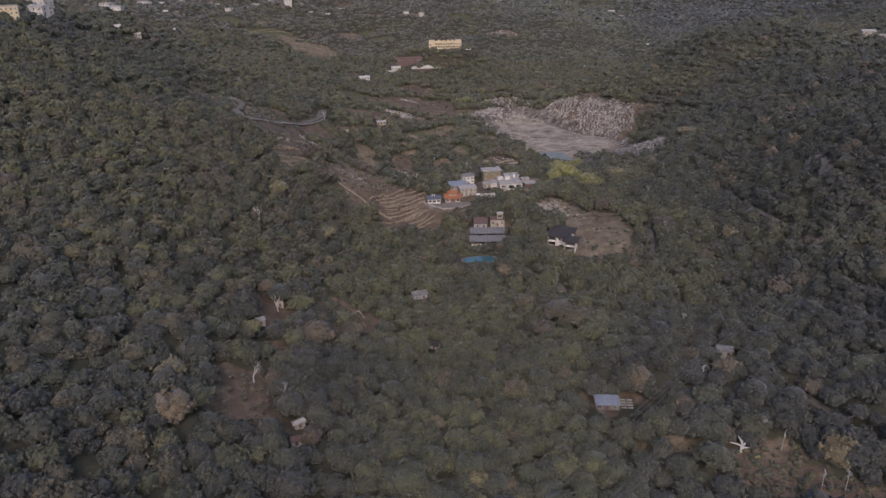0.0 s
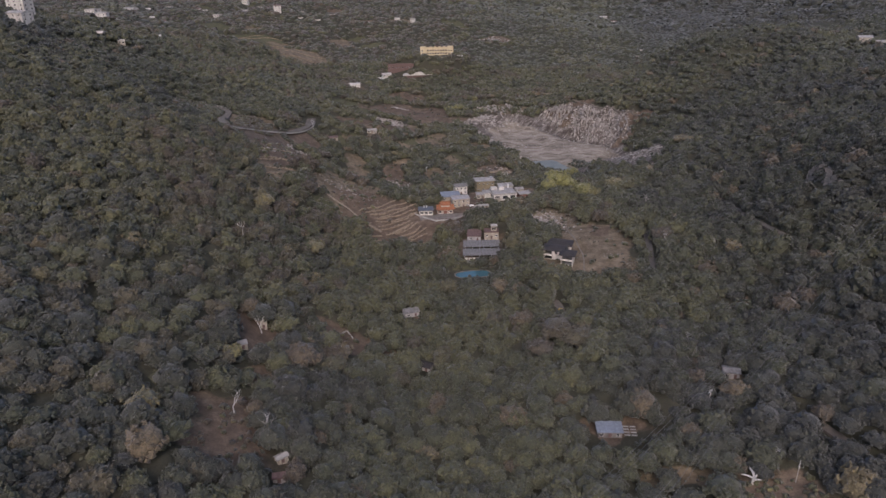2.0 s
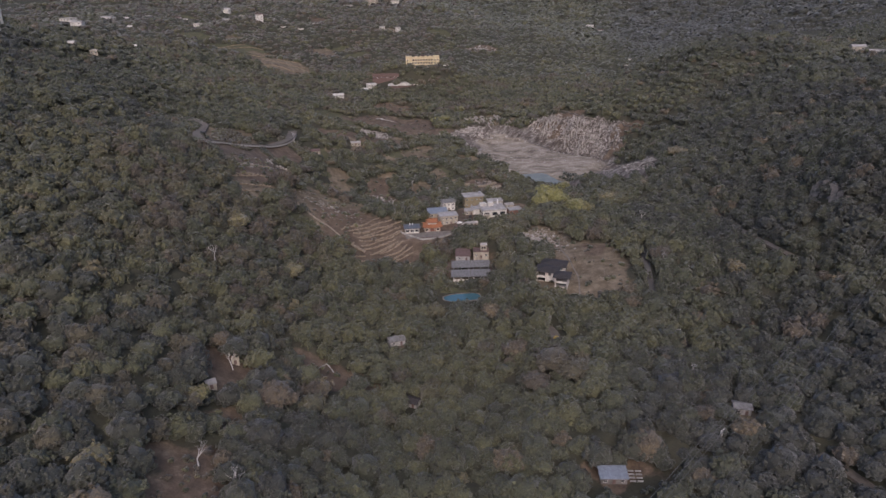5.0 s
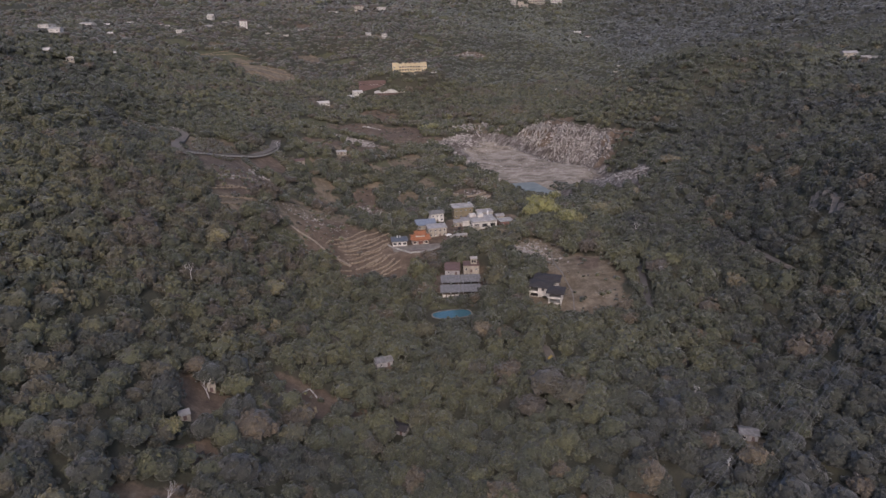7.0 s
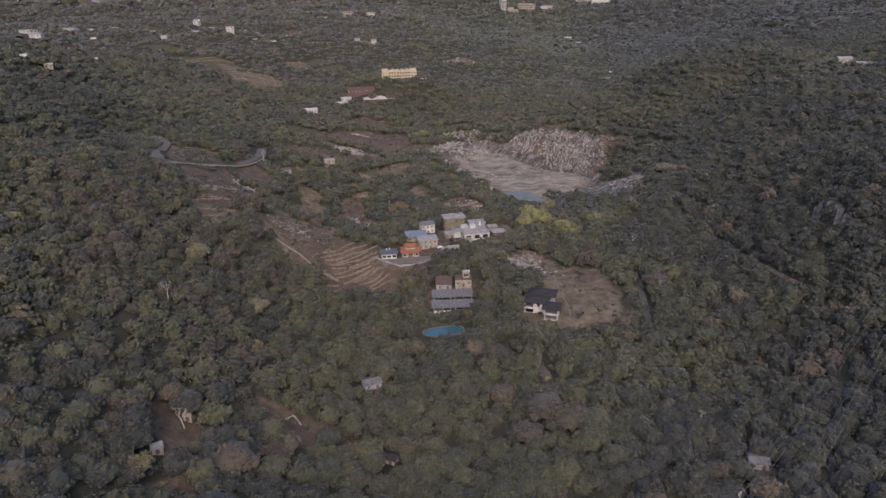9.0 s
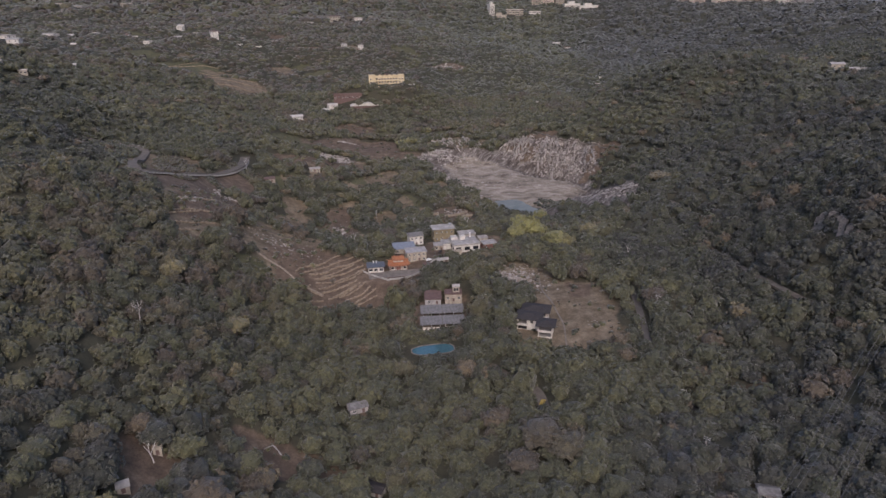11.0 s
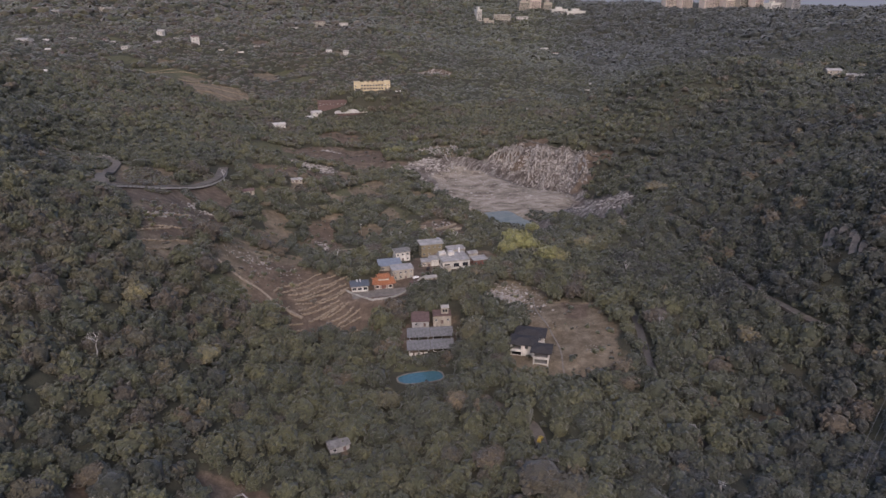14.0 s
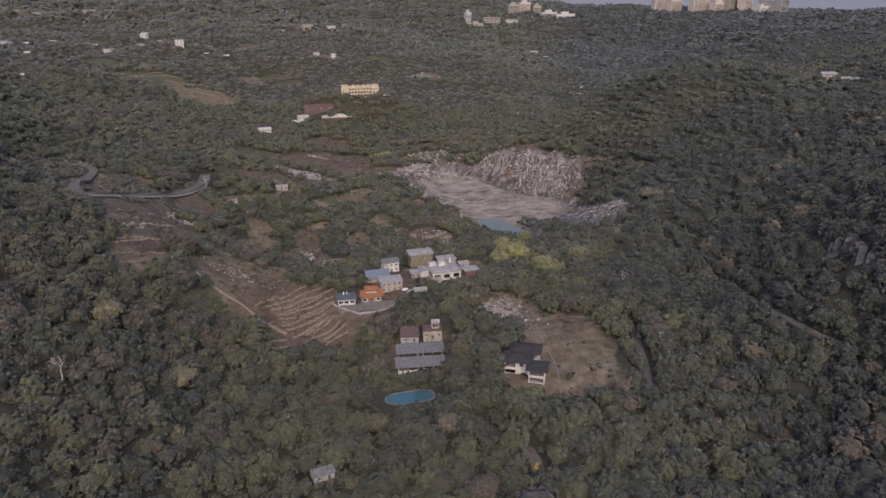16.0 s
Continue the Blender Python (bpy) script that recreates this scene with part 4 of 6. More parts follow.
part("chimney", one_box(5.4, 6.2, 5.8, 6.6, 5.25, 8.4), PAINT, wht)
part("porch", one_box(-8.2, -4.2, -11.0, -7.53, -1.5, 2.8), CREAM, wht)
building("house", 69, 510, 12, 9.0, 7.0, 1, 3.4, REDWALL, "flat", PALECONC, "small red-brick house with a pale flat roof", (3, 2), 0.2, 0.5, -6.5, group=G)
building("house", 66, 520, 12, 6.0, 5.0, 1, 3.6, CREAM, "gable", PALECONC, "small cream outbuilding with a pale roof", (2, 1), 0.8, 0.4, -6.4, group=G)

part("wing", one_box(-14.0, -9.0, 0.5, 8.0, -1.5, 4.0), WHITE, wht)
part("wing_roof", one_box(-14.4, -8.8, 0.1, 8.4, 4.003, 4.3), PALECONC, wht)
part("roof_parapet", one_box(-8.6, 8.6, -7.75, -7.53, 4.7, 5.7), PALECONC, wht)
part("rooftop_room", one_box(-8.0, -3.6, 3.2, 7.0, 5.36, 7.2), OLDWHITE, wht)
building("house", 56, 527, 9, 11.0, 7.0, 1, 4.6, CREAM, "flat", PALECONC, "low cream back house with a pale flat roof", (3, 2), 0.25, 0.4, -6.4, group=G)
building("shed", 37, 511, 6, 9.0, 5.0, 1, 3.2, CREAM, "lean", PALECONC, "low cream lean-to beside the ochre house", (3, 1), 0.6, 0.4, -6.8, category="shed", group=G)
building("shed", 36, 487, 14, 7.5, 4.0, 1, 2.4, CREAM, "gable", PALECONC, "small weathered hut below the beige house", (2, 1), 0.8, 0.3, -7.0, category="shed", group=G)
building("shed", 26, 482, 30, 4.0, 3.0, 1, 2.2, CONCRETE, "lean", RUST, "tiny rust-roofed shack on the bank", (1, 1), 0.4, 0.3, -7.6, category="shed", group=G)
for line in ([(38, 606), (43, 604)], [(47, 593), (57, 597), (66, 606)], [(40, 623), (47, 627), (56, 631)], [(60, 592), (69, 596)], [(-20, 560), (-12, 566), (-4, 568)], [(-22, 548), (-12, 552), (-2, 556)]):
    wl = part("terrace_wall", ribbon(smooth_path(line, 2.0), 1.6, 1.4, 1.6, 2), STONE)
    tagged(wl, "crumbling pale stone wall among scrub", "terrace wall", "terrace walls")

# greenhouse sheds stepping down to the pool
for r, (yy, zz) in enumerate(((425.5, -12.4), (414.5, -13.6))):
    for c in range(2):
        t = thing("shed", pose(24.4 + c * 12.0 - 0.8 * r, yy, zz, 0, 0, -2), "low grey sheet-metal shed on white posts above the pool", "shed", "pool sheds")
        rf = part("roof", roof_mesh("lean", 11.4, 8.2, 2.6, 1.1, 0.2, 0.12), GREYMETAL, t)
        seams(rf, "lean", 11.4, 8.2, 2.6, 1.1, 0.2, 0.12, GREYMETAL)
        for px in (-4.6, 0, 4.6):
            for py in (-3.3, 3.3):
                part("post", one_box(px - 0.08, px + 0.08, py - 0.08, py + 0.08, -1.6, 2.65 + (py + 3.5) / 6.7), PAINT, t)
        part("wall", one_box(-4.8, 4.8, 3.0, 3.12, -1.5, 3.5), CONCRETE, t)
        if r == 1:
            for k in range(4):
                part("wall", one_box(-4.6 + 2.35 * k, -2.75 + 2.35 * k, -3.45, -3.33, -1.5, 0.9), WHITE, t)
ann = building("house", 38, 440, -2, 9.5, 7.0, 1, 4.4, CREAM, "flat", RUST, "weathered cream house with a small roof tower", (3, 2), 0.3, 0.2, -10.5)
bm = bmesh.new()
pierced(bm, -1.9, 1.9, 4.65, 8.2, -1.5, -1.2, [(-1.2, -0.2, 5.6, 7.2), (0.2, 1.2, 5.6, 7.2)])
box(bm, -1.9, -1.6, -1.2, 1.8, 4.65, 8.2)
box(bm, 1.6, 1.9, -1.2, 1.8, 4.65, 8.2)
box(bm, -1.6, 1.6, 1.5, 1.8, 4.65, 8.2)
tw = part("roof_tower", bm, CREAM, ann)
tw.location = (1.6, 0.3, 0)
part("roof", roof_mesh("gable", 3.8, 3.6, 8.2, 0.9, 0.3, 0.15), PALECONC, tw)
part("pane", one_box(-1.2, -0.2, -1.38, -1.34, 5.6, 7.2), GLASS, tw)
part("pane", one_box(0.2, 1.2, -1.38, -1.34, 5.6, 7.2), GLASS, tw)
building("shed", 26.5, 441, -4, 9.0, 9.5, 1, 3.0, CONCRETE, "lean", RUST, "old shed under a rusty brown sheet roof", (2, 2), 1.2, 0.4, -11.5, category="shed")

# swimming pool
def pool_outline(grow, n=48):
    out = []
    for k in range(n):
        a = 2 * math.pi * k / n
        rx, ry = 10.6 + grow, 4.3 + grow
        out.append((math.copysign(abs(math.cos(a)) ** 0.5, math.cos(a)) * rx, math.copysign(abs(math.sin(a)) ** 0.6, math.sin(a)) * ry * (1 + 0.12 * math.cos(a)) - 0.35 * math.sin(3 * a + 0.6)))
    return out


pl = thing("swimming_pool", pose(22.8, 392.0, -15.5, 0, 0, 5), "free-form blue swimming pool with a pale rim", "pool")
bm = bmesh.new()
bm.faces.new([bm.verts.new((x, y, 0.12)) for x, y in pool_outline(0)])
part("water", bm, POOLWATER, pl)
bm = bmesh.new()
rings = [[bm.verts.new((x, y, z)) for x, y in pool_outline(g)] for g, z in ((0.0, -0.4), (0.0, 0.3), (0.7, 0.3), (0.7, -0.8))]
for a, b in zip(rings, rings[1:]):
    for k in range(48):
        bm.faces.new((a[k], a[(k + 1) % 48], b[(k + 1) % 48], b[k]))
part("rim", bm, PAVING, pl)
deck = part("pavement", one_box(-9, 11, 1, 8, -1.5, -0.02), PAVING)
deck.matrix_world = pose(22.8, 392.0, -15.5, 0, 0, 5)
tagged(deck, "paved deck behind the swimming pool", "pavement", kind="structure")

# ---------------------------------------------------------------- scattered roofs in the forest
building("shed", -14, 345, 18, 8.0, 6.0, 1, 2.8, CONCRETE, "gable", GREYMETAL, "grey sheet-metal roofed shed among trees", (2, 1), 1.2, 0.5, -17.0, category="shed")
# dark wall colour stands in for the shade under this roof
blue = building("shed", 67.5, 236, -4, 9.4, 5.6, 1, 2.6, STAIN_SHADE, "lean", BLUEMETAL, "small house under a pale blue sheet-metal roof", (3, 2), 0.6, 0.5, -13.5, category="shed")
fr = thing("plant_frames", pose(77.5, 236, ground_z(77.5, 236), 0, 0, -6), "pale metal plant racks beside the blue roof", "rack")
for r in range(4):
    for c in range(3):
        part("rack", one_box(-4 + c * 2.7, -1.8 + c * 2.7, -3 + r * 1.7, -2.2 + r * 1.7, 0.4 + 0.1 * r, 0.5 + 0.1 * r), PALECONC, fr)
        for sx in (-3.9, -2.0):
            part("leg", one_box(sx + c * 2.7, sx + 0.08 + c * 2.7, -2.65 + r * 1.7, -2.57 + r * 1.7, -1.2, 0.4 + 0.1 * r), STEEL, fr)
building("shed", 126, 263, -15, 6.5, 5.0, 1, 2.8, CONCRETE, "gable", GREYMETAL, "small grey-roofed hut beside power poles", (2, 1), 1.0, 0.5, category="shed")
building("shed", -82, 267, 25, 3.6, 2.8, 1, 2.2, CREAM, "lean", PALECONC, "small white hut in a bare clearing", (1, 1), 0.5, 0.3, category="shed")
building("shed", -78, 288, 10, 2.8, 2.4, 1, 3.0, CREAM, "lean", CREAM, "small cream hut above a bare slope", (1, 1), 0.4, 0.2, category="shed")
building("shed", -54, 204, 40, 4.0, 2.6, 1, 2.1, CREAM, "gable", PALECONC, "weathered pale hut at the edge of a clearing", (1, 1), 0.7, 0.3, category="shed")
building("shed", -53, 195, 10, 4.0, 2.2, 1, 2.0, CONCRETE, "lean", RUST, "low hut with a pale sheet roof", (1, 1), 0.4, 0.3, category="shed")
for k in range(2):
    sl = part("concrete_slab", one_box(-2.6, 2.6, -0.7, 0.7, -0.6, 0.5), PAINT)
    sl.matrix_world = pose(154 + k * 2.6, 329 - k * 2.2, ground_z(153, 329) + 0.2, 0, 0, -25)
    tagged(sl, "white concrete slab lying on bare soil", "slab", "white slabs")
# white curved pipe arch
bm = bmesh.new()
tube(bm, [(-5 + 0.9 * k, 0, 4.0 * math.sin(min(1, k / 8) * math.pi / 2) - 0.5 if k < 6 else 3.6 - 0.42 * (k - 6) ** 1.5) for k in range(11)], [0.28] * 11, 8)
arch = part("pipe_arch", bm, PALECONC)
arch.matrix_world = pose(-44, 306, ground_z(-44, 306) + 1, 0, 0, -30)
tagged(arch, "white arched pipe above a bare bank", "pipe")
# bleached dead tree
bm = bmesh.new()
tube(bm, [(0, 0, -0.5), (0.2, 0.1, 2.5), (0.1, 0.3, 5.0)], [0.55, 0.45, 0.25], 7)
for a, ln, z0 in ((0.2, 4.0, 2.2), (2.6, 4.2, 2.6), (4.2, 3.2, 3.2), (1.4, 3.0, 3.8), (5.4, 2.6, 1.6)):
    tube(bm, [(0.1, 0.1, z0), (math.cos(a) * ln * 0.5, math.sin(a) * ln * 0.5, z0 + 0.9), (math.cos(a) * ln, math.sin(a) * ln, z0 + 1.2)], [0.4, 0.3, 0.12], 6)
dead = part("dead_tree", bm, PALEBARK)
dead.matrix_world = pose(110, 203, ground_z(110, 203), 0, 0, 20)
tagged(dead, "bleached white dead tree on bare ground", "tree")



def bare_tree(x, y, size, seed, words, mat):
    rk = random.Random(seed)
    bm = bmesh.new()

    def limb(p, d, ln, r, depth):
        q = p + d * ln * 0.5 + Vector((rk.uniform(-1, 1), rk.uniform(-1, 1), 0.2)) * ln * 0.08
        e = q + (d + Vector((rk.uniform(-0.3, 0.3), rk.uniform(-0.3, 0.3), 0.15))).normalized() * ln * 0.5
        tube(bm, [p, q, e], [r, r * 0.8, r * 0.55], 5 if depth < 2 else 3)
        if depth < 3:
            for _ in range(3 if depth < 2 else 2):
                nd = (d + Vector((rk.uniform(-1, 1), rk.uniform(-1, 1), rk.uniform(-0.1, 0.6)))).normalized()
                limb(e, nd, ln * rk.uniform(0.6, 0.8), r * 0.5, depth + 1)
    limb(Vector((0, 0, -0.5)), Vector((0, 0, 1)), size * 0.36, size * 0.028, 0)
    ob = part("bare_tree", bm, mat)
    ob.matrix_world = pose(x, y, ground_z(x, y) + 0.4, 0, 0, seed * 40)
    return tagged(ob, words, "tree", "bare trees")


for x, y, size, seed in ((-101, 352, 13, 1), (-60, 214, 12, 2), (-74, 222, 11, 3), (52, 418, 12, 4), (-30, 370, 10, 5), (60, 560, 12, 6), (-78, 283, 9, 7), (150, 380, 11, 8), (-20, 520, 11, 9), (-110, 640, 12, 10), (150, 470, 12, 11)):
    bare_tree(x, y, size, seed, "leafless pale-branched tree standing among green crowns", PALEBARK)

# ---------------------------------------------------------------- power poles and lines
POLE_AT = [(109, 243), (124, 201), (129, 182), (136, 180), (120, 209), (115, 286), (122, 322), (139, 395), (16, 570), (22, 567), (-6, 602)]


def pole_thing():
    t = thing("power_pole", pose(0, 0, 0), "slim grey concrete power pole with crossarms in the forest", "pole", "power poles")
    bm = bmesh.new()
    tube(bm, [(0, 0, -1), (0, 0, 9.0)], [0.15, 0.09], 8)
    part("shaft", bm, PALECONC, t)
    for z in (8.5, 7.7):
        part("crossarm", one_box(-1.2, 1.2, -0.07, 0.07, z, z + 0.14), STEEL, t)
        for x in (-1.1, -0.5, 0.5, 1.1):
            bm = bmesh.new()
            tube(bm, [(x, 0, z + 0.14), (x, 0, z + 0.42)], [0.07, 0.05], 6)
            part("insulator", bm, PAINT, t)
    bm = bmesh.new()
    tube(bm, [(0.33, 0, 6.0), (0.33, 0, 7.0)], [0.28, 0.28], 8)
    part("transformer", bm, PALECONC, t)
    return t


pole = pole_thing()
for k, (x, y) in enumerate(POLE_AT):
    m = pose(x, y, ground_z(x, y), 0, 0, 35 + 20 * k)
    if k == 0:
        pole.matrix_world = m
    else:
        copy_thing(pole, m)
# high-voltage spans that climb over the trees
SPANS = ([(30, 166, 4), (61, 192, 9), (98, 226, 14), (130, 252, 19), (172, 288, 34), (200, 307, 52)],
         [(48, 158, 6), (75, 183, 10), (94, 203, 15), (125, 234, 18), (156, 260, 30), (198, 292, 52)])
for span in SPANS:
    for k in range(3):
        bm = bmesh.new()
        pts = [Vector(q) + Vector((0.70, -0.70, 0.25)) * (2.0 * (k - 1)) for q in span]
        tube(bm, pts, [0.055] * len(pts), 4)
        tagged(part("power_line", bm, DARKWIRE), "thin high-voltage cable strung across the valley", "cable", "power lines")

# ---------------------------------------------------------------- retaining wall on the right slope
def buttress():
    bm = bmesh.new()
    prof = []
    w, h = 3.4, 8.6
    for k in range(13):
        a = math.pi * k / 12
        prof.append((math.cos(a) * w / 2, h - w * 0.35 + math.sin(a) * w * 0.35))
    prof = [(w / 2, -3.5)] + prof + [(-w / 2, -3.5)]
    front = [bm.verts.new((x, -1.2 + 0.22 * z + 0.5 * (2 * x / w) ** 2, z)) for x, z in prof]
    back = [bm.verts.new((x, 2.2 + 0.22 * z, z)) for x, z in prof]
    bm.faces.new(front)
    bm.faces.new(back[::-1])
    for i in range(len(prof)):
        j = (i + 1) % len(prof)
        bm.faces.new((front[i], front[j], back[j], back[i]))
    bmesh.ops.bevel(bm, geom=bm.edges[:], offset=0.15, segments=1, affect="EDGES")
    return bm


for x, y, wide_, high in ((229.5, 413, 0.62, 0.66), (230.5, 409.5, 1.25, 0.86), (231, 403.5, 1.40, 1.0), (231, 397.5, 0.9, 0.85), (229.5, 393, 1.0, 0.88), (229.5, 387.5, 0.95, 0.68), (229, 381, 0.9, 0.6)):
    bt = part("retaining_buttress", buttress(), STAIN_SHADE)
    bt.matrix_world = pose(x, y, ground_z(x, y) + 0.6, 0, 0, -52) @ Matrix.Diagonal((wide_, 1, high, 1))
    tagged(bt, "round-topped grey concrete buttress on the wooded slope", "retaining wall", "slope buttresses")

# ---------------------------------------------------------------- rubble garden, car
rock_field("rubble", 26, 104, 387, 5, 6, 0, 0.2, 0.6, RUBBLE, "scattered pale stones on the dry field", 18, "dry")
rock_field("rubble", 90, 54, 606, 18, 16, 0, 0.3, 1.1, RUBBLE, "pale stones of fallen walls in the scrub", 19, "dirt")
rock_field("rubble", 900, 74, 449, 17, 20, 0, 0.25, 0.9, RUBBLE, "pale mottled rubble heaps on dry ground", 5, "dry")


def car(x, y, yaw, paint, words):
    t = thing("car", pose(x, y, ground_z(x, y) + 0.35, 0, 0, yaw), words, "car")
    bm = bmesh.new()
    box(bm, -2.0, 2.0, -0.85, 0.85, 0.30, 0.85, (-1.95, 1.9, -0.8, 0.8))
    box(bm, -1.6, 1.0, -0.78, 0.78, 0.85, 1.42, (-1.3, 0.5, -0.65, 0.65))
    bmesh.ops.bevel(bm, geom=bm.edges[:], offset=0.06, segments=2, affect="EDGES")
    part("body", bm, paint, t)
    part("windscreen", one_box(0.72, 0.80, -0.6, 0.6, 0.9, 1.3), GLASS, t)
    for wx in (-1.25, 1.25):
        for wy in (-0.85, 0.85):
            bm = bmesh.new()
            tube(bm, [(wx, wy - 0.1, 0.3), (wx, wy + 0.1, 0.3)], [0.32, 0.32], 12)
            part("wheel", bm, SLATE, t)
    return t


car(64, 327, 60, CARPAINT, "small yellow car parked on the dirt track")
car(126.4, 360, 88, PAINT, "small white car on the narrow lane")
car(27.5, 487.5, 35, PAINT, "small white car parked beside the temple yard")
car(36, 503, 70, SLATE, "dark car parked in the village lane")
building("shed", -6, 292, -25, 7.0, 4.6, 1, 2.4, CONCRETE, "gable", SLATE, "low shed with a dark sheet roof in the forest", (2, 1), 0.9, 0.5, category="shed")

# ---------------------------------------------------------------- far buildings
def hotel():
    top = building("hotel", 8, 966, 2, 42, 12, 3, 3.8, YELLOW, "flat", YELLOW, "long yellow hotel with end towers and rows of dark windows", (12, 3), 0.8, 0.3, 41, (2.3, 2.1), "hotel", "", False, 4)
    for sx in (-1, 1):
        part("tower", one_box(sx * 18 - 4, sx * 18 + 4, -7.4, 3.0, -3, 14.4), YELLOW, top)
        part("roof", roof_mesh("hip", 5.0, 5.0, 14.4, 1.6, 0.4), RUST, top)
        top.children[-1].location = (sx * 18, -2, 0)
        for f in range(3):
            for c in range(2):
                window(top, sx * 18 - 1.8 + c * 3.6, f * 3.8 + 0.9, 1.8, 1.9, 7.62, 0)
    for f in range(3):
        part("balcony", one_box(-13.9, 13.9, -7.6, -6.04, f * 3.8 - 0.1, f * 3.8 + 0.85), YELLOW, top)
    for k in range(4):
        part("dormer", one_box(-9.4 + k * 6, -6.4 + k * 6, -3, 1, 12.0, 14.0), YELLOW, top)
    part("canopy", one_box(16, 34, -14, -7.4, 2.2, 3.0), PAINT, top, "white entrance canopy")
    return top


hotel()
arena = thing("event_tent", pose(-18, 922, ground_z(-18, 922), 0, 0, 4), "large white vaulted tent roof", "tent")
bm = bmesh.new()
for k, (x0, x1, h) in enumerate(((-19, -9.2, 1.6), (-9, 12, 3.4), (12.2, 20, 1.6))):
    ring = []
    for y in (-7, 7):
        ring.append([bm.verts.new((x0 + (x1 - x0) * j / 8, y + 0.5 * k, 0.6 + h * math.sin(math.pi * j / 8))) for j in range(9)])
    for j in range(8):
        bm.faces.new((ring[0][j], ring[0][j + 1], ring[1][j + 1], ring[1][j]))
    bm.faces.new(ring[0])
    bm.faces.new(ring[1][::-1])
part("canopy", bm, OLDWHITE, arena)
part("wall", one_box(-18, 19, -5, 5, -3, 0.7), RUST, arena)
building("house", -40, 940, 4, 34, 7, 1, 7.0, RUST, "flat", RUST, "long brown hall behind the tent roof", (8, 2), 0.5, 0.2, 29, (1.6, 1.6), "hall", "", False, 4)
building("house", -58, 921, 20, 11, 9, 2, 3.2, OLDWHITE, "gable", OLDWHITE, "white two-storey house with a pale roof", (3, 2), 1.2, 0.5, group="hill houses", base=4)
building("house", -66, 914, 20, 7, 6, 1, 3.0, OLDWHITE, "lean", OLDWHITE, "small white annex with a sloping roof", (2, 1), 1.0, 0.4, group="hill houses", base=4)
building("house", -95, 866, 12, 14, 10, 2, 3.2, OLDWHITE, "gable", OLDWHITE, "white two-storey farmhouse above a green field", (4, 2), 1.4, 0.6, group="hill houses", base=4)
building("house", -93, 634, 20, 11, 7, 1, 2.6, CREAM, "gable", RUST, "low old house with a rusty brown roof", (2, 1), 1.0, 0.4, group="hill houses", base=3)
building("house", -60, 684, 10, 9, 6, 1, 2.4, CREAM, "gable", PALECONC, "low white house with a pale roof", (3, 1), 1.0, 0.4, group="hill houses", base=3)
hs = np.random.RandomState(31)
HOUSES = [(-255, 1225, 15, 4), (-330, 1320, 14, 2), (-342, 1180, 14, 2), (-441, 1250, 12, 1), (-389, 1237, 10, 1), (-300, 1300, 12, 1), (-223, 1274, 10, 1), (-168, 1250, 12, 1), (-338, 935, 12, 1),
          (-364, 1115, 12, 1), (-306, 1212, 16, 1), (-187, 1210, 12, 1), (-123, 1225, 10, 1), (-106, 1217, 10, 1), (-56, 1238, 12, 1), (-30, 1237, 8, 1), (-462, 1206, 12, 1), (-90, 1560, 26, 3),
          (-135, 1500, 20, 1), (-44, 1660, 22, 2), (112, 1540, 16, 1), (135, 1570, 18, 2), (155, 1600, 16, 1), (440, 1840, 26, 1), (437, 1795, 20, 1), (444, 1750, 22, 1), (454, 1700, 20, 1), (462, 1650, 18, 1), (470, 1600, 18, 1), (330, 1108, 10, 1), (316, 1085, 9, 1), (192, 932, 9, 1),
          (166, 905, 8, 1), (453, 806, 12, 1), (461, 776, 10, 1), (459, 758, 16, 2), (466, 742, 14, 1), (470, 728, 10, 1), (-516, 1640, 30, 3), (-556, 1571, 40, 1), (-620, 1585, 36, 1), (-590, 1578, 30, 1), (-638, 1600, 26, 2),
          (-480, 1690, 40, 1), (-340, 1360, 14, 1), (-280, 1265, 9, 1), (-260, 1262, 10, 1), (-240, 1262, 9, 1), (-208, 1262, 9, 1), (-402, 1105, 9, 1), (-420, 1110, 9, 1), (406, 2218, 60, 3), (470, 2237, 40, 2), (-403, 735, 26, 4), (-367, 665, 24, 2), (-515, 1127, 26, 2), (-460, 1035, 20, 2), (-480, 1182, 26, 1), (-322, 716, 10, 1), (-306, 723, 9, 1), (-319, 849, 14, 1), (-332, 617, 9, 1), (-29, 1228, 10, 2), (-378, 1232, 12, 1), (-216, 1214, 10, 1)]
for x, y, w, fl in HOUSES:
    w = w * (0.74 if y < 1400 and x < 400 else 0.85)
    d = min(w * 0.8, 14)
    big = max(1.0, w / 16)
    flat = hs.uniform() > 0.5
    building("house", x, y, hs.uniform(-25, 25), w, d, fl, 3.3 * min(big, 1.8), (OLDWHITE, CREAM, OLDWHITE)[hs.randint(3)], "flat" if flat else "gable", (OLDWHITE, PALECONC, PALECONC, RUST)[hs.randint(4)],
             "white %s house on the far hillside" % ("single-storey", "two-storey", "tall", "tall")[fl - 1], (max(2, int(w / 5)), 2), 0.5 if flat else 1.6, 0.4, win=(1.6 * big, 1.5 * min(big, 1.8)), group="far hillside houses", door=False, base=5)


building("house", -345, 581, 25, 13, 10, 3, 3.3, YELLOW, "flat", PALECONC, "pale yellow three-storey house on the hillside", (4, 3), 0.5, 0.3, win=(1.4, 1.5), group="hill houses", base=5)


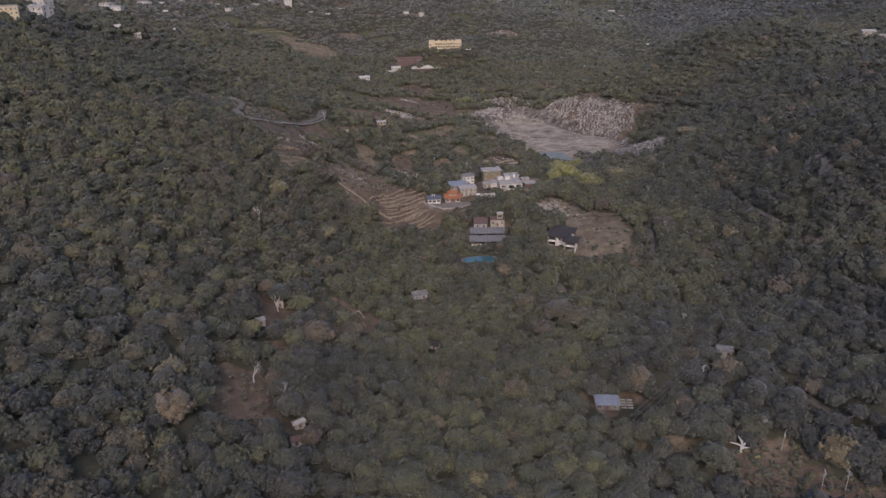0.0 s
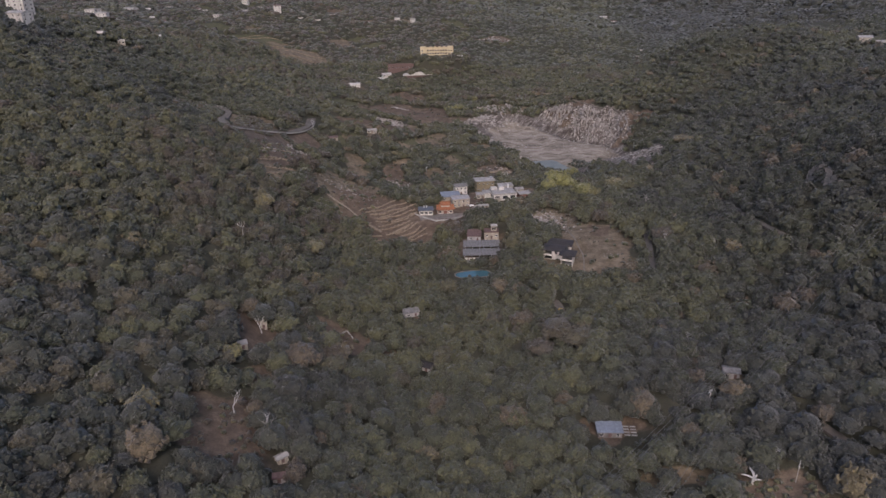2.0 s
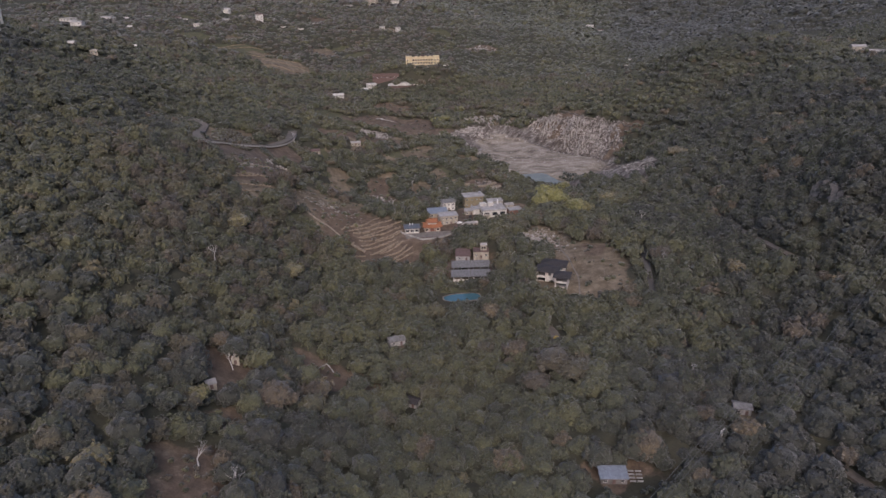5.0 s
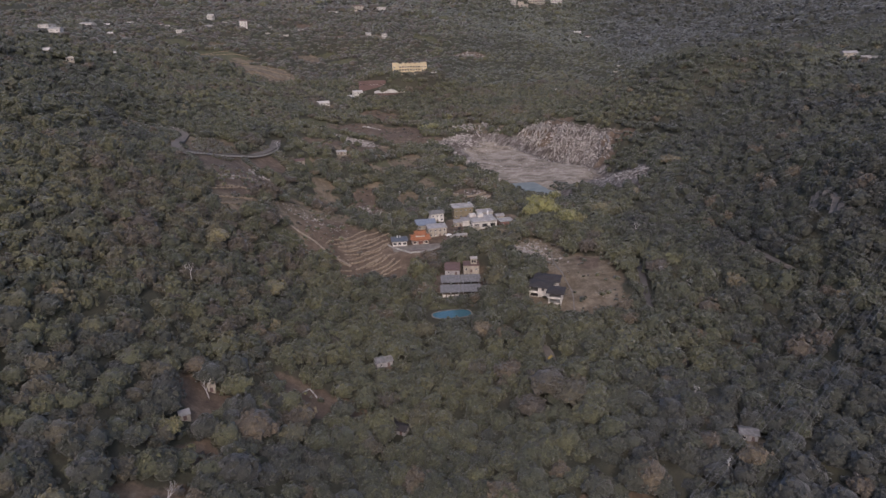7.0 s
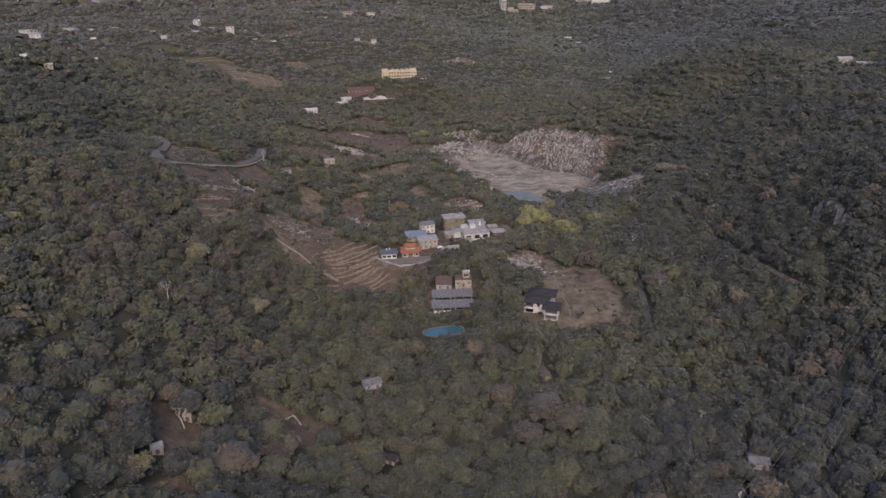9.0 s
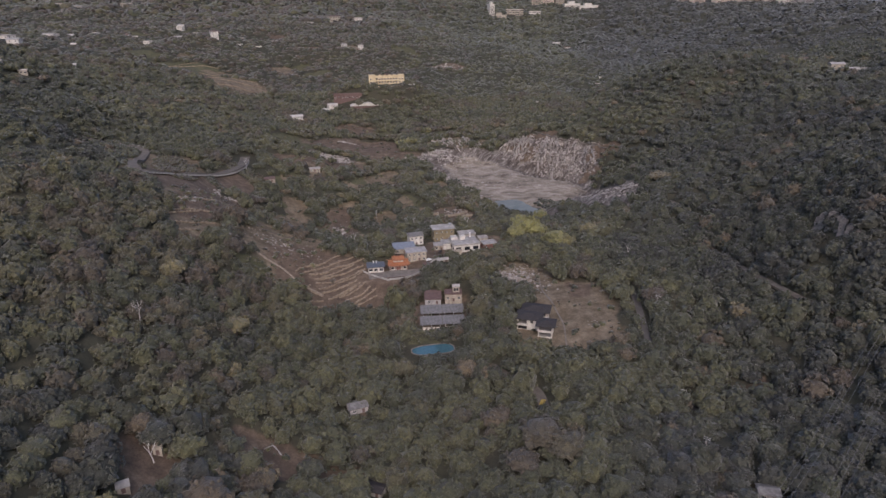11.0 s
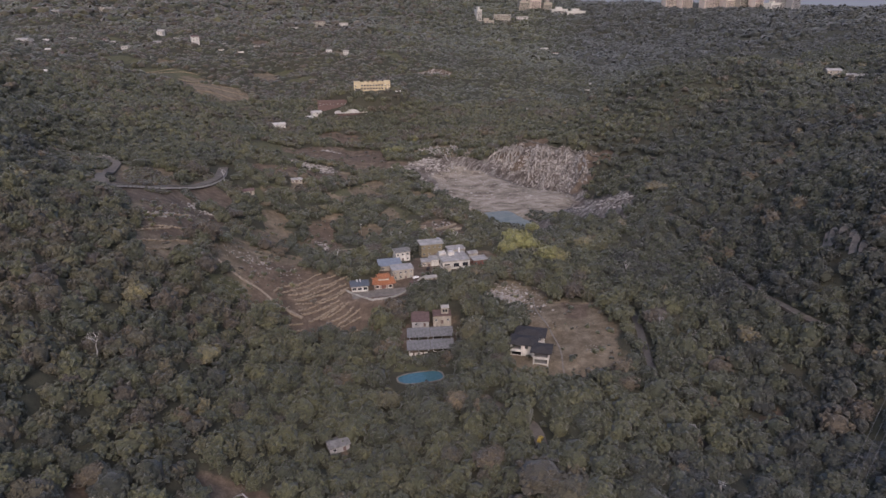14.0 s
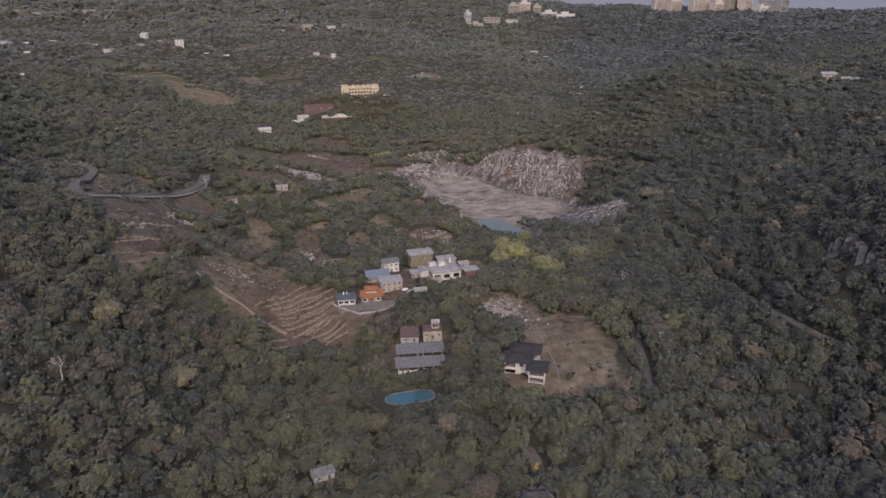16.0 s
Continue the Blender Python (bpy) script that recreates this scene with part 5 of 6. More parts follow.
def tower_block(x, y, w, d, h, yaw, mat, label):
    z = ground_z(x, y) - 8
    t = thing("tower_block", pose(x, y, z, 0, 0, yaw), label, "tower block", "tower blocks on the ridge")
    part("body", one_box(-w / 2, w / 2, -d / 2, d / 2, 0, h), mat, t)
    for k in range(int((h - 4) / 3.4)):
        part("window_band", one_box(-w * 0.44, w * 0.44, -d / 2 - 0.2, -d / 2 + 0.2, 3 + k * 3.4, 4.5 + k * 3.4), GLASS, t)
    part("parapet", one_box(-w / 2 - 1, w / 2 + 1, -d / 2 - 1, d / 2 + 1, h, h + 2.5), mat, t)
    part("plant_room", one_box(-w * 0.2, w * 0.2, -d * 0.25, d * 0.25, h + 2.5, h + 9), mat, t)


for x, y, w, h, yaw, mat in ((985, 2375, 40, 50, 10, CITYWALL), (1030, 2360, 45, 42, 20, CITYWALL), (1095, 2320, 60, 62, 15, CITYWALL), (1150, 2300, 50, 40, 20, CITYWALL), (1185, 2290, 36, 75, 20, CREAM), (1220, 2265, 40, 70, 25, CITYWALL),
                              (1262, 2240, 52, 30, 25, WHITE), (1285, 2250, 46, 66, 15, CONCRETE), (1325, 2235, 36, 70, 20, CONCRETE), (505, 2382, 34, 32, 5, CREAM), (545, 2400, 36, 36, 8, CITYWALL), (584, 2392, 26, 30, 0, CREAM), (612, 2350, 50, 18, 5, WHITE), (660, 2330, 60, 17, 5, WHITE), (326, 2170, 14, 36, 10, WHITE), (348, 2160, 40, 16, 0, CREAM)):
    tower_block(x, y, w, 26, h, yaw, mat, "distant pale apartment block on the ridge")


# ---------------------------------------------------------------- forest
ICO0 = bmesh.new()
bmesh.ops.create_icosphere(ICO0, subdivisions=1, radius=1.0)
ICO1 = bmesh.new()
bmesh.ops.create_icosphere(ICO1, subdivisions=2, radius=1.0)


def arrays(bm):
    bm.verts.ensure_lookup_table()
    return np.array([v.co[:] for v in bm.verts]), np.array([[v.index for v in f.verts] for f in bm.faces])


V0, F0 = arrays(ICO0)
V1, F1 = arrays(ICO1)


def crown_shape(seed, core, clumps, size, tall=1.0, boughs=16):
    """A crown of radius about 1: boughs that bulge out of one another like a cauliflower, with folded leaf clumps standing off them.
    Returns verts, triangles and which of them are smooth."""
    rs = np.random.RandomState(seed)
    k = np.arange(boughs)
    up = 0.98 - 1.25 * (k + 0.5) / boughs + rs.uniform(-0.10, 0.10, boughs)
    up = np.clip(up, -0.35, 1)
    turn = k * 2.39996 + rs.uniform(-0.4, 0.4, boughs)
    flat = np.sqrt(np.maximum(1 - up * up, 0))
    mid = np.stack([flat * np.cos(turn), flat * np.sin(turn), up], 1) * rs.uniform(0.48, 0.70, boughs)[:, None]
    big = rs.uniform(0.27, 0.43, boughs) * (16 / boughs) ** 0.3

    def radius(d):
        along = d @ mid.T
        reach = along ** 2 - (mid ** 2).sum(1) + big ** 2
        return np.maximum(np.where(reach > 0, along + np.sqrt(np.maximum(reach, 0)), 0).max(1), 0.60)
    v, f = ((V0, F0), (V1, F1))[core]
    sh = np.array([1.0, 1.0, 0.80 * tall])
    f = f[v[f][:, :, 2].max(1) > -0.42]
    verts = [v * (radius(v) * rs.uniform(0.78, 0.92, len(v)))[:, None] * sh]
    faces = [f]
    base = len(v)
    d = rs.normal(size=(clumps, 3))
    d[:, 2] = np.abs(d[:, 2]) * 1.1 - 0.28
    d /= np.linalg.norm(d, axis=1)[:, None]
    c = d * (radius(d) * rs.uniform(0.80, 1.04, clumps))[:, None] * sh
    nrm = d + np.array([0, 0, 0.2]) + rs.normal(size=(clumps, 3)) * 0.38
    nrm /= np.linalg.norm(nrm, axis=1)[:, None]
    u = np.cross(nrm, rs.normal(size=(clumps, 3)))
    u /= np.linalg.norm(u, axis=1)[:, None]
    w = np.cross(nrm, u)
    s = size * rs.uniform(0.55, 1.45, clumps)[:, None]
    # each clump of leaves is a ragged little tent
    j = [rs.uniform(0.6, 1.3, clumps)[:, None] * s for _ in range(4)]
    tent = np.stack([c - u * j[0] - nrm * s * 0.4, c - w * j[1] - nrm * s * 0.4, c + u * j[2] - nrm * s * 0.4, c + w * j[3] - nrm * s * 0.4, c + nrm * s * 0.45], 1)
    verts.append(tent.reshape(-1, 3))
    i = base + np.arange(clumps)[:, None] * 5
    for a, b in ((0, 1), (1, 2), (2, 3), (3, 0)):
        faces.append(i + np.array([[a, b, 4]]))
    smooth = np.zeros(sum(len(q) for q in faces), bool)
    smooth[:len(f) if clumps > 8 else None] = True
    return np.concatenate(verts), np.concatenate(faces), smooth


def grove(name, places, shapes, label):
    """Many crowns as one mesh. places: rows of x, y, z, radius, tint, turn, stretch."""
    rs = np.random.RandomState(len(places))
    pick = rs.randint(0, len(shapes), len(places))
    vs, fs, ss, ts = [], [], [], []
    off = 0
    for k, (v, f, s) in enumerate(shapes):
        p = places[pick == k]
        if not len(p):
            continue
        ca, sa = np.cos(p[:, 5])[:, None], np.sin(p[:, 5])[:, None]
        X = v[None, :, 0] * ca - v[None, :, 1] * sa
        Y = v[None, :, 0] * sa + v[None, :, 1] * ca
        r = p[:, 3][:, None]
        out = np.stack([X * r + p[:, 0][:, None], Y * r + p[:, 1][:, None], v[None, :, 2] * r * p[:, 6][:, None] + p[:, 2][:, None]], -1)
        vs.append(out.reshape(-1, 3))
        fs.append((f[None] + (np.arange(len(p)) * len(v))[:, None, None]).reshape(-1, 3) + off)
        ss.append(np.tile(s, len(p)))
        ts.append(np.repeat(p[:, 4], len(v)))
        off += len(p) * len(v)
    ob = new(name, mesh_from(name, np.concatenate(vs), np.concatenate(fs), np.concatenate(ss), [("tint", np.concatenate(ts))]))
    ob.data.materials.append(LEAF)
    return tagged(ob, label, "trees", kind="stuff")


def scatter(x0, x1, y0, y1, step, seed, keep=0.5):
    """Jittered rows of trees, left out where the ground is open, built on or outside the valley's strip."""
    rs = np.random.RandomState(seed)
    X, Y = np.meshgrid(np.arange(x0, x1, step), np.arange(y0, y1, step * 0.9))
    X = X + (np.arange(X.shape[0]) % 2)[:, None] * step / 2
    X = (X + rs.uniform(-0.42, 0.42, X.shape) * step).ravel()
    Y = (Y + rs.uniform(-0.42, 0.42, Y.shape) * step).ravel()
    ok = ((X > -0.70 * Y - 28) & (X < 0.74 * Y + 30)) | (Y < 125)
    X, Y = X[ok], Y[ok]
    c = cover(X, Y)
    shut = np.max([c[k] for k in KINDS], 0) < keep
    for rx, ry, r in KEEP_CLEAR:
        shut &= np.hypot(X - rx, Y - ry) > r
    X, Y = X[shut], Y[shut]
    return X, Y, rs


def tints(X, Y, rs):
    """Leaf colour: browner on the sunny slope, greener in the valley, with odd bright and dry crowns; shade, valley
    light and haze are painted in by place.
    """
    t = 0.33 + bumps(X, Y, 110, 21) * 0.14 + rs.normal(size=len(X)) * 0.085
    brown = np.clip((-X - 40) / 80, 0, 1) * np.clip((620 - Y) / 200, 0, 1)
    t = np.where(rs.uniform(size=len(X)) < 0.62 * brown, 0.60 + 0.05 * rs.normal(size=len(X)), t)
    # flanks and foreground tinted darker, valley lighter, to paint in uneven light
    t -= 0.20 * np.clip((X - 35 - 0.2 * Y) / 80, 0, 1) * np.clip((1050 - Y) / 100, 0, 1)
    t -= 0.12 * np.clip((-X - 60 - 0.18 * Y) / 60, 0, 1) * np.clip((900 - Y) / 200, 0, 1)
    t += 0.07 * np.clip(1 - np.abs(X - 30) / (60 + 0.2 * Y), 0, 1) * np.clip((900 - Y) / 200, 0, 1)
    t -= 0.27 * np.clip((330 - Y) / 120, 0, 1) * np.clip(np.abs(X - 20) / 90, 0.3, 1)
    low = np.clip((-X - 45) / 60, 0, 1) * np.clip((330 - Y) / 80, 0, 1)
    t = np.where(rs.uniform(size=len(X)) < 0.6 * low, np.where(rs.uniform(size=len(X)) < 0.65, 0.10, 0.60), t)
    # crowns farther off tinted lighter in place of haze
    t += 0.13 * np.clip((Y - 600) / 200, 0, 1)
    odd = rs.uniform(size=len(X))
    t = np.where(odd > 0.97, rs.uniform(0.68, 0.84, len(X)), t)
    return np.clip(t, 0.0, 0.9)


def far_tints(X, Y, rs):
    """Far woods: half-dry and brown on the western mountain, green round the quarry; the eastern hill's shade and haze
    are put into dark tints.
    """
    t = 0.33 + bumps(X, Y, 170, 23) * 0.12 + rs.normal(size=len(X)) * 0.06
    west = np.clip((0.12 - X / Y) / 0.12, 0, 1)
    t = np.where(rs.uniform(size=len(X)) < 0.55 * west, 0.62 + 0.05 * rs.normal(size=len(X)), t)
    # eastern hill painted dark for the shade and haze on it
    east = np.clip((X / Y - 0.24) / 0.06, 0, 1) * np.clip((Y - 1100) / 200, 0, 1)
    t = t * (1 - east) + (0.04 + 0.04 * rs.normal(size=len(X))) * east
    return np.clip(t, 0.0, 0.88)


# roads and yards kept free of trees: filled below from the built things
KEEP_CLEAR = [(110, 202, 6), (109, 196, 6), (107, 190, 5), (26, 384, 8), (32, 386, 8), (28, 378, 5), (115, 628, 26), (118, 596, 12), (226, 410, 4.5), (227, 404, 4.5), (227, 398, 4.5), (226, 392, 4.5), (225, 386, 4.5), (76, 397, 14), (77, 382, 8), (15, 393, 8), (23, 393, 8), (30, 392, 7), (14, 386, 8), (22, 385, 9), (31, 386, 8), (31, 418, 14), (31, 432, 13), (36, 436, 9), (45, 528, 12), (22, 515, 11), (54, 502, 14), (68, 504, 8), (22, 486, 10), (40, 520, 10), (6, 476, 14), (68, 231, 11), (79, 232, 9), (-83, 260, 7), (-79, 282, 6), (-55, 199, 5), (-44, 300, 7), (126, 255, 7), (-14, 337, 6), (-14, 341, 5), (126, 258, 6), (-18, 915, 11)]
for x, y, size in BUILT:
    KEEP_CLEAR += [(x, y, size * 0.55 + 2), (x * 0.985, y - 5 - size * 0.3, size * 0.5)] if y < 800 or y > 1400 else [(x, y, size * 0.5 + 1), (x * 0.99, y - 3 - size * 0.2, size * 0.36)]
for path, gap in zip(ROAD_LINES, [q[4] for q in ROADS]):
    for px, py in path:
        KEEP_CLEAR.append((px, py, gap))
        if gap > 9:
            KEEP_CLEAR += [(px * 0.97, py * 0.975, 10.0), (px * 0.94, py * 0.95, 8.0)]

STANDOUT = ((97, 530, 9.0, 0.96, 0.9), (104, 526, 7.0, 0.93, 0.9), (90, 523, 6.0, 0.90, 0.9), (112, 502, 7.5, 0.90, 0.9), (118, 497, 5.5, 0.86, 0.9), (140, 520, 6.0, 0.84, 0.9), (-58, 268, 8.0, 0.72, 0.9), (-46, 272, 6.0, 0.56, 0.9), (-50, 292, 5.5, 0.52, 1.0), (-47, 282, 4.4, 0.70, 1.0),
                            (-98, 206, 5.5, 0.86, 1.0), (-83, 254, 4.2, 0.86, 1.0), (36, 360, 5.0, 0.80, 1.0), (43, 318, 5.5, 0.72, 0.8), (58, 300, 8.0, 0.62, 0.8), (66, 292, 7.0, 0.60, 0.8), (48, 290, 6.0, 0.64, 0.8), (20, 792, 6.0, 0.90, 0.7),
                            (30, 794, 6.0, 0.88, 0.7), (215, 588, 8.0, 0.80, 0.7), (118, 572, 5.0, 0.92, 0.9), (-70, 380, 6.0, 0.80, 0.9), (-100, 398, 6.0, 0.80, 1.0), (140, 402, 6.0, 0.66, 1.0), (120, 246, 5.0, 0.82, 1.0), (8, 372, 5.0, 0.62, 1.2))
STANDOUT = [(x, y, r * 1.28, min(tint, 0.93), tall) for x, y, r, tint, tall in STANDOUT]
for x, y, r, tint, tall in STANDOUT:
    KEEP_CLEAR.append((x, y, r * 0.62))

# under the trees the ground is deep undergrowth
lift = 3.6 * np.clip(1 - np.max([cov[k] for k in KINDS], 0) * 2.0, 0, 1)
close = (GY > 100) & (GY < 1000) & (np.abs(GX) < 700)
LX, LY, LL = GX[close], GY[close], lift[close]
for rx, ry, r in KEEP_CLEAR:
    hit = (np.abs(LX - rx) < r + 4) & (np.abs(LY - ry) < r + 4)
    LL[hit] = np.minimum(LL[hit], 3.6 * np.clip((np.hypot(LX[hit] - rx, LY[hit] - ry) - r) / 4.0, 0, 1))
lift[close] = LL
lift *= 0.75 + 0.35 * bumps(GX, GY, 14, 33)
ground.data.vertices.foreach_set("co", np.stack([GX, GY, GZ + lift], -1).astype(np.float32).ravel())
ground.data.update()

NEARSHAPES = [crown_shape(40 + k, 1, 92, 0.15, (1.0, 1.2, 0.8, 1.35, 1.05, 0.7)[k], (14, 11, 16, 10, 13, 18)[k]) for k in range(6)]
EDGESHAPES = [crown_shape(50 + k, 0, 58, 0.175, (1.0, 1.2, 0.8, 1.1, 1.3)[k], (11, 9, 13, 10, 8)[k]) for k in range(5)]
SLOPESHAPES = [crown_shape(60 + k, 0, 24, 0.27, (1.0, 1.15, 0.9, 1.05, 1.25)[k], 8) for k in range(5)]
MIDSHAPES = [crown_shape(70 + k, 0, 10, 0.36, (1.0, 1.15, 0.9, 1.05, 1.25)[k], 7) for k in range(5)]
FARSHAPES = [crown_shape(80 + k, 0, 5, 0.42, 1.0, 6) for k in range(4)]
RIDGESHAPES = [crown_shape(90 + k, 0, 3, 0.48, 1.0, 6) for k in range(4)]
SHRUBS = [crown_shape(95 + k, 0, 6, 0.45, 1.0, 6) for k in range(3)]

X, Y, rs = scatter(-330, 380, 120, 490, 6.7, 1)
R = rs.uniform(3.6, 5.6, len(X)) + 3.0 * rs.uniform(size=len(X)) ** 3
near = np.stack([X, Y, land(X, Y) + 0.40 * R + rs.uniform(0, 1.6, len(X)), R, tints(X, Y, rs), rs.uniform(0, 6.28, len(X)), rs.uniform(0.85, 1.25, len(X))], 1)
X, Y, rs = scatter(188, 330, 320, 480, 6.7, 9)
R = rs.uniform(2.4, 4.2, len(X))
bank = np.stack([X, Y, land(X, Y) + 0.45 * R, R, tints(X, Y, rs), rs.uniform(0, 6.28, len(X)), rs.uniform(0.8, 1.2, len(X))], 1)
near = np.concatenate([near, bank])
single = (near[:, 0] > -62) & (near[:, 0] < 100) & (near[:, 1] > 158) & (near[:, 1] < 230)
close_by = near[:, 1] < 300
grove("forest", near[~single & close_by], NEARSHAPES, "dense mixed green and brown broadleaf forest on the slopes")
grove("forest", near[~single & ~close_by], EDGESHAPES, "dense green broadleaf forest on the slopes round the village")
X, Y, rs = scatter(-720, 760, 490, 985, 7.6, 2)
R = rs.uniform(3.8, 5.6, len(X)) + 2.2 * rs.uniform(size=len(X)) ** 3
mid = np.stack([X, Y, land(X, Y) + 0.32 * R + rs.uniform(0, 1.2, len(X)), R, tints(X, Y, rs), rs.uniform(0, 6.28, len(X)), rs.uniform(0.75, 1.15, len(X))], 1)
grove("forest", mid[mid[:, 1] < 680], SLOPESHAPES, "dull green forest on the slopes beyond the village")
grove("forest", mid[mid[:, 1] >= 680], MIDSHAPES, "forest beyond the village, dull green in the haze")
X, Y, rs = scatter(-1100, 1150, 985, 1500, 11.2, 3)
far = np.stack([X, Y, land(X, Y) + 1.5, rs.uniform(5.4, 8.6, len(X)), far_tints(X, Y, rs), rs.uniform(0, 6.28, len(X)), rs.uniform(0.55, 1.0, len(X))], 1)
grove("forest", far, FARSHAPES, "distant woods behind the hotel, dark and hazy")
X, Y, rs = scatter(-1950, 2100, 1500, 2760, 22.0, 6)
far = np.stack([X, Y, land(X, Y) + 2.0, rs.uniform(11.0, 16.0, len(X)), far_tints(X, Y, rs), rs.uniform(0, 6.28, len(X)), rs.uniform(0.65, 1.05, len(X))], 1)
grove("forest", far, RIDGESHAPES, "distant wooded ridges, dark and hazy")

rs = np.random.RandomState(17)
X, Y = rs.uniform(-230, 240, 22000), rs.uniform(170, 960, 22000)
c = cover(X, Y)
want = 0.85 * c["dry"] + 0.30 * c["dirt"] + 0.5 * c["green"] * 0.6
want *= 1 - np.maximum(0.45 * blob(X, Y, 98, 405, 30, 30), 0.72 * blob(X, Y, -28, 464, 34, 28))
ok = (rs.uniform(size=len(X)) < want * (0.35 + 0.65 * (bumps(X, Y, 18, 30) > 0))) & (c["rock"] < 0.3) & (c["silt"] < 0.3)
for rx, ry, r in KEEP_CLEAR[8:]:
    ok &= np.hypot(X - rx, Y - ry) > min(r, 10) * 0.8
X, Y = X[ok], Y[ok]
R = 0.6 + 1.8 * rs.uniform(size=len(X)) ** 2
bush = np.stack([X, Y, land(X, Y) + 0.25 * R, R, np.clip(0.55 + rs.normal(size=len(X)) * 0.2, 0, 0.88), rs.uniform(0, 6.28, len(X)), rs.uniform(0.6, 1.2, len(X))], 1)
extra = []
for cx, cy, rx, ry, turn, n, tint, low, high in ((-150, 588, 15, 40, 18, 420, 0.60, 1.2, 2.4), (140, 630, 10, 24, 10, 90, 0.25, 1.2, 2.6), (150, 600, 7, 10, 0, 50, 0.30, 1.2, 2.4), (228, 716, 14, 26, 30, 130, 0.40, 1.2, 2.8),
                                                 (84, 782, 30, 12, 0, 140, 0.48, 0.8, 1.8), (92, 368, 22, 4, -4, 60, 0.30, 0.8, 1.6), (-70, 446, 16, 10, 40, 60, 0.45, 0.8, 1.8), (116, 194, 20, 10, -10, 120, 0.50, 0.7, 1.7), (132, 179, 22, 8, -15, 110, 0.55, 0.7, 1.6), (-72, 210, 15, 13, 0, 40, 0.62, 0.6, 1.6)):
    a, d = rs.uniform(0, 6.28, n), np.sqrt(rs.uniform(size=n))
    u, v = rx * d * np.cos(a), ry * d * np.sin(a)
    ca, sa = math.cos(radians(turn)), math.sin(radians(turn))
    ex, ey = cx + u * ca - v * sa, cy + u * sa + v * ca
    er = rs.uniform(low, high, n)
    far_off = np.ones(n, bool)
    for path, (_, wide, _, _, _) in zip(ROAD_LINES, ROADS):
        for px, py in path:
            far_off &= np.hypot(ex - px, ey - py) > wide / 2 + 1.2
    extra.append(np.stack([ex, ey, land(ex, ey) + 0.25 * er, er, np.clip(tint + rs.normal(size=n) * 0.08, 0, 0.88), rs.uniform(0, 6.28, n), rs.uniform(0.7, 1.3, n)], 1)[far_off])
bush = np.concatenate([bush] + extra)
grove("shrubs", bush, SHRUBS, "low dry shrubs and tufts on the open slopes")
fill = []
for rx, ry, r in KEEP_CLEAR:
    if 150 < ry < 640 and r < 14 and land(rx, ry) > -19.5:
        for _ in range(int(1.2 * r)):
            a, d = rs.uniform(0, 6.28), (r + 1.5) * math.sqrt(rs.uniform(0.15, 1.0))
            fill.append((rx + math.cos(a) * d, ry + math.sin(a) * d))
for _ in range(1500):
    fill.append((rs.uniform(188, 300), rs.uniform(325, 500)))
for _ in range(150):
    fill.append((rs.uniform(6, 42), rs.uniform(398, 410)))
X, Y = np.array(fill).T
c = cover(X, Y)
ok = np.max([c[k] for k in KINDS], 0) < 0.35
for x, y, size in BUILT:
    ok &= np.hypot(X - x, Y - y) > size * 0.62 + 1
for path in ROAD_LINES:
    for px, py in path:
        ok &= np.hypot(X - px, Y - py) > 3.0
for x, y, r in ((226, 410, 4), (226, 404, 4), (226, 398, 4), (225, 392, 4), (225, 386, 4), (76, 395, 17), (15, 392, 6.5), (22, 392, 6.5), (29, 392, 6.5), (31, 421, 13), (6, 478, 15), (78, 236, 6)):
    ok &= np.hypot(X - x, Y - y) > r
X, Y = X[ok], Y[ok]
R = rs.uniform(1.0, 2.3, len(X)) * np.where(X > 185, 1.25, 1)
low = np.stack([X, Y, land(X, Y) + 0.9, R, tints(X, Y, rs), rs.uniform(0, 6.28, len(X)), rs.uniform(0.6, 1.0, len(X))], 1)
grove("undergrowth", low, SHRUBS, "dense low undergrowth along lanes and clearings")

X, Y, rs = scatter(-150, 160, -110, 124, 7.4, 12)
R = rs.uniform(3.8, 6.2, len(X))
below = np.stack([X, Y, land(X, Y) + 0.40 * R + rs.uniform(0, 1.4, len(X)), R, tints(X, Y, rs), rs.uniform(0, 6.28, len(X)), rs.uniform(0.85, 1.2, len(X))], 1)
grove("forest", below, MIDSHAPES, "dense green forest under the flight path")
X, Y, rs = scatter(-420, 420, -160, 124, 11.0, 4)
aside = (X < -150) | (X > 160) | (Y < -110)
X, Y = X[aside], Y[aside]
back = np.stack([X, Y, land(X, Y) + 3.2, rs.uniform(6.0, 9.4, len(X)), tints(X, Y, rs), rs.uniform(0, 6.28, len(X)), rs.uniform(0.8, 1.1, len(X))], 1)
grove("forest", back, FARSHAPES, "dense green forest below the start of the flight")

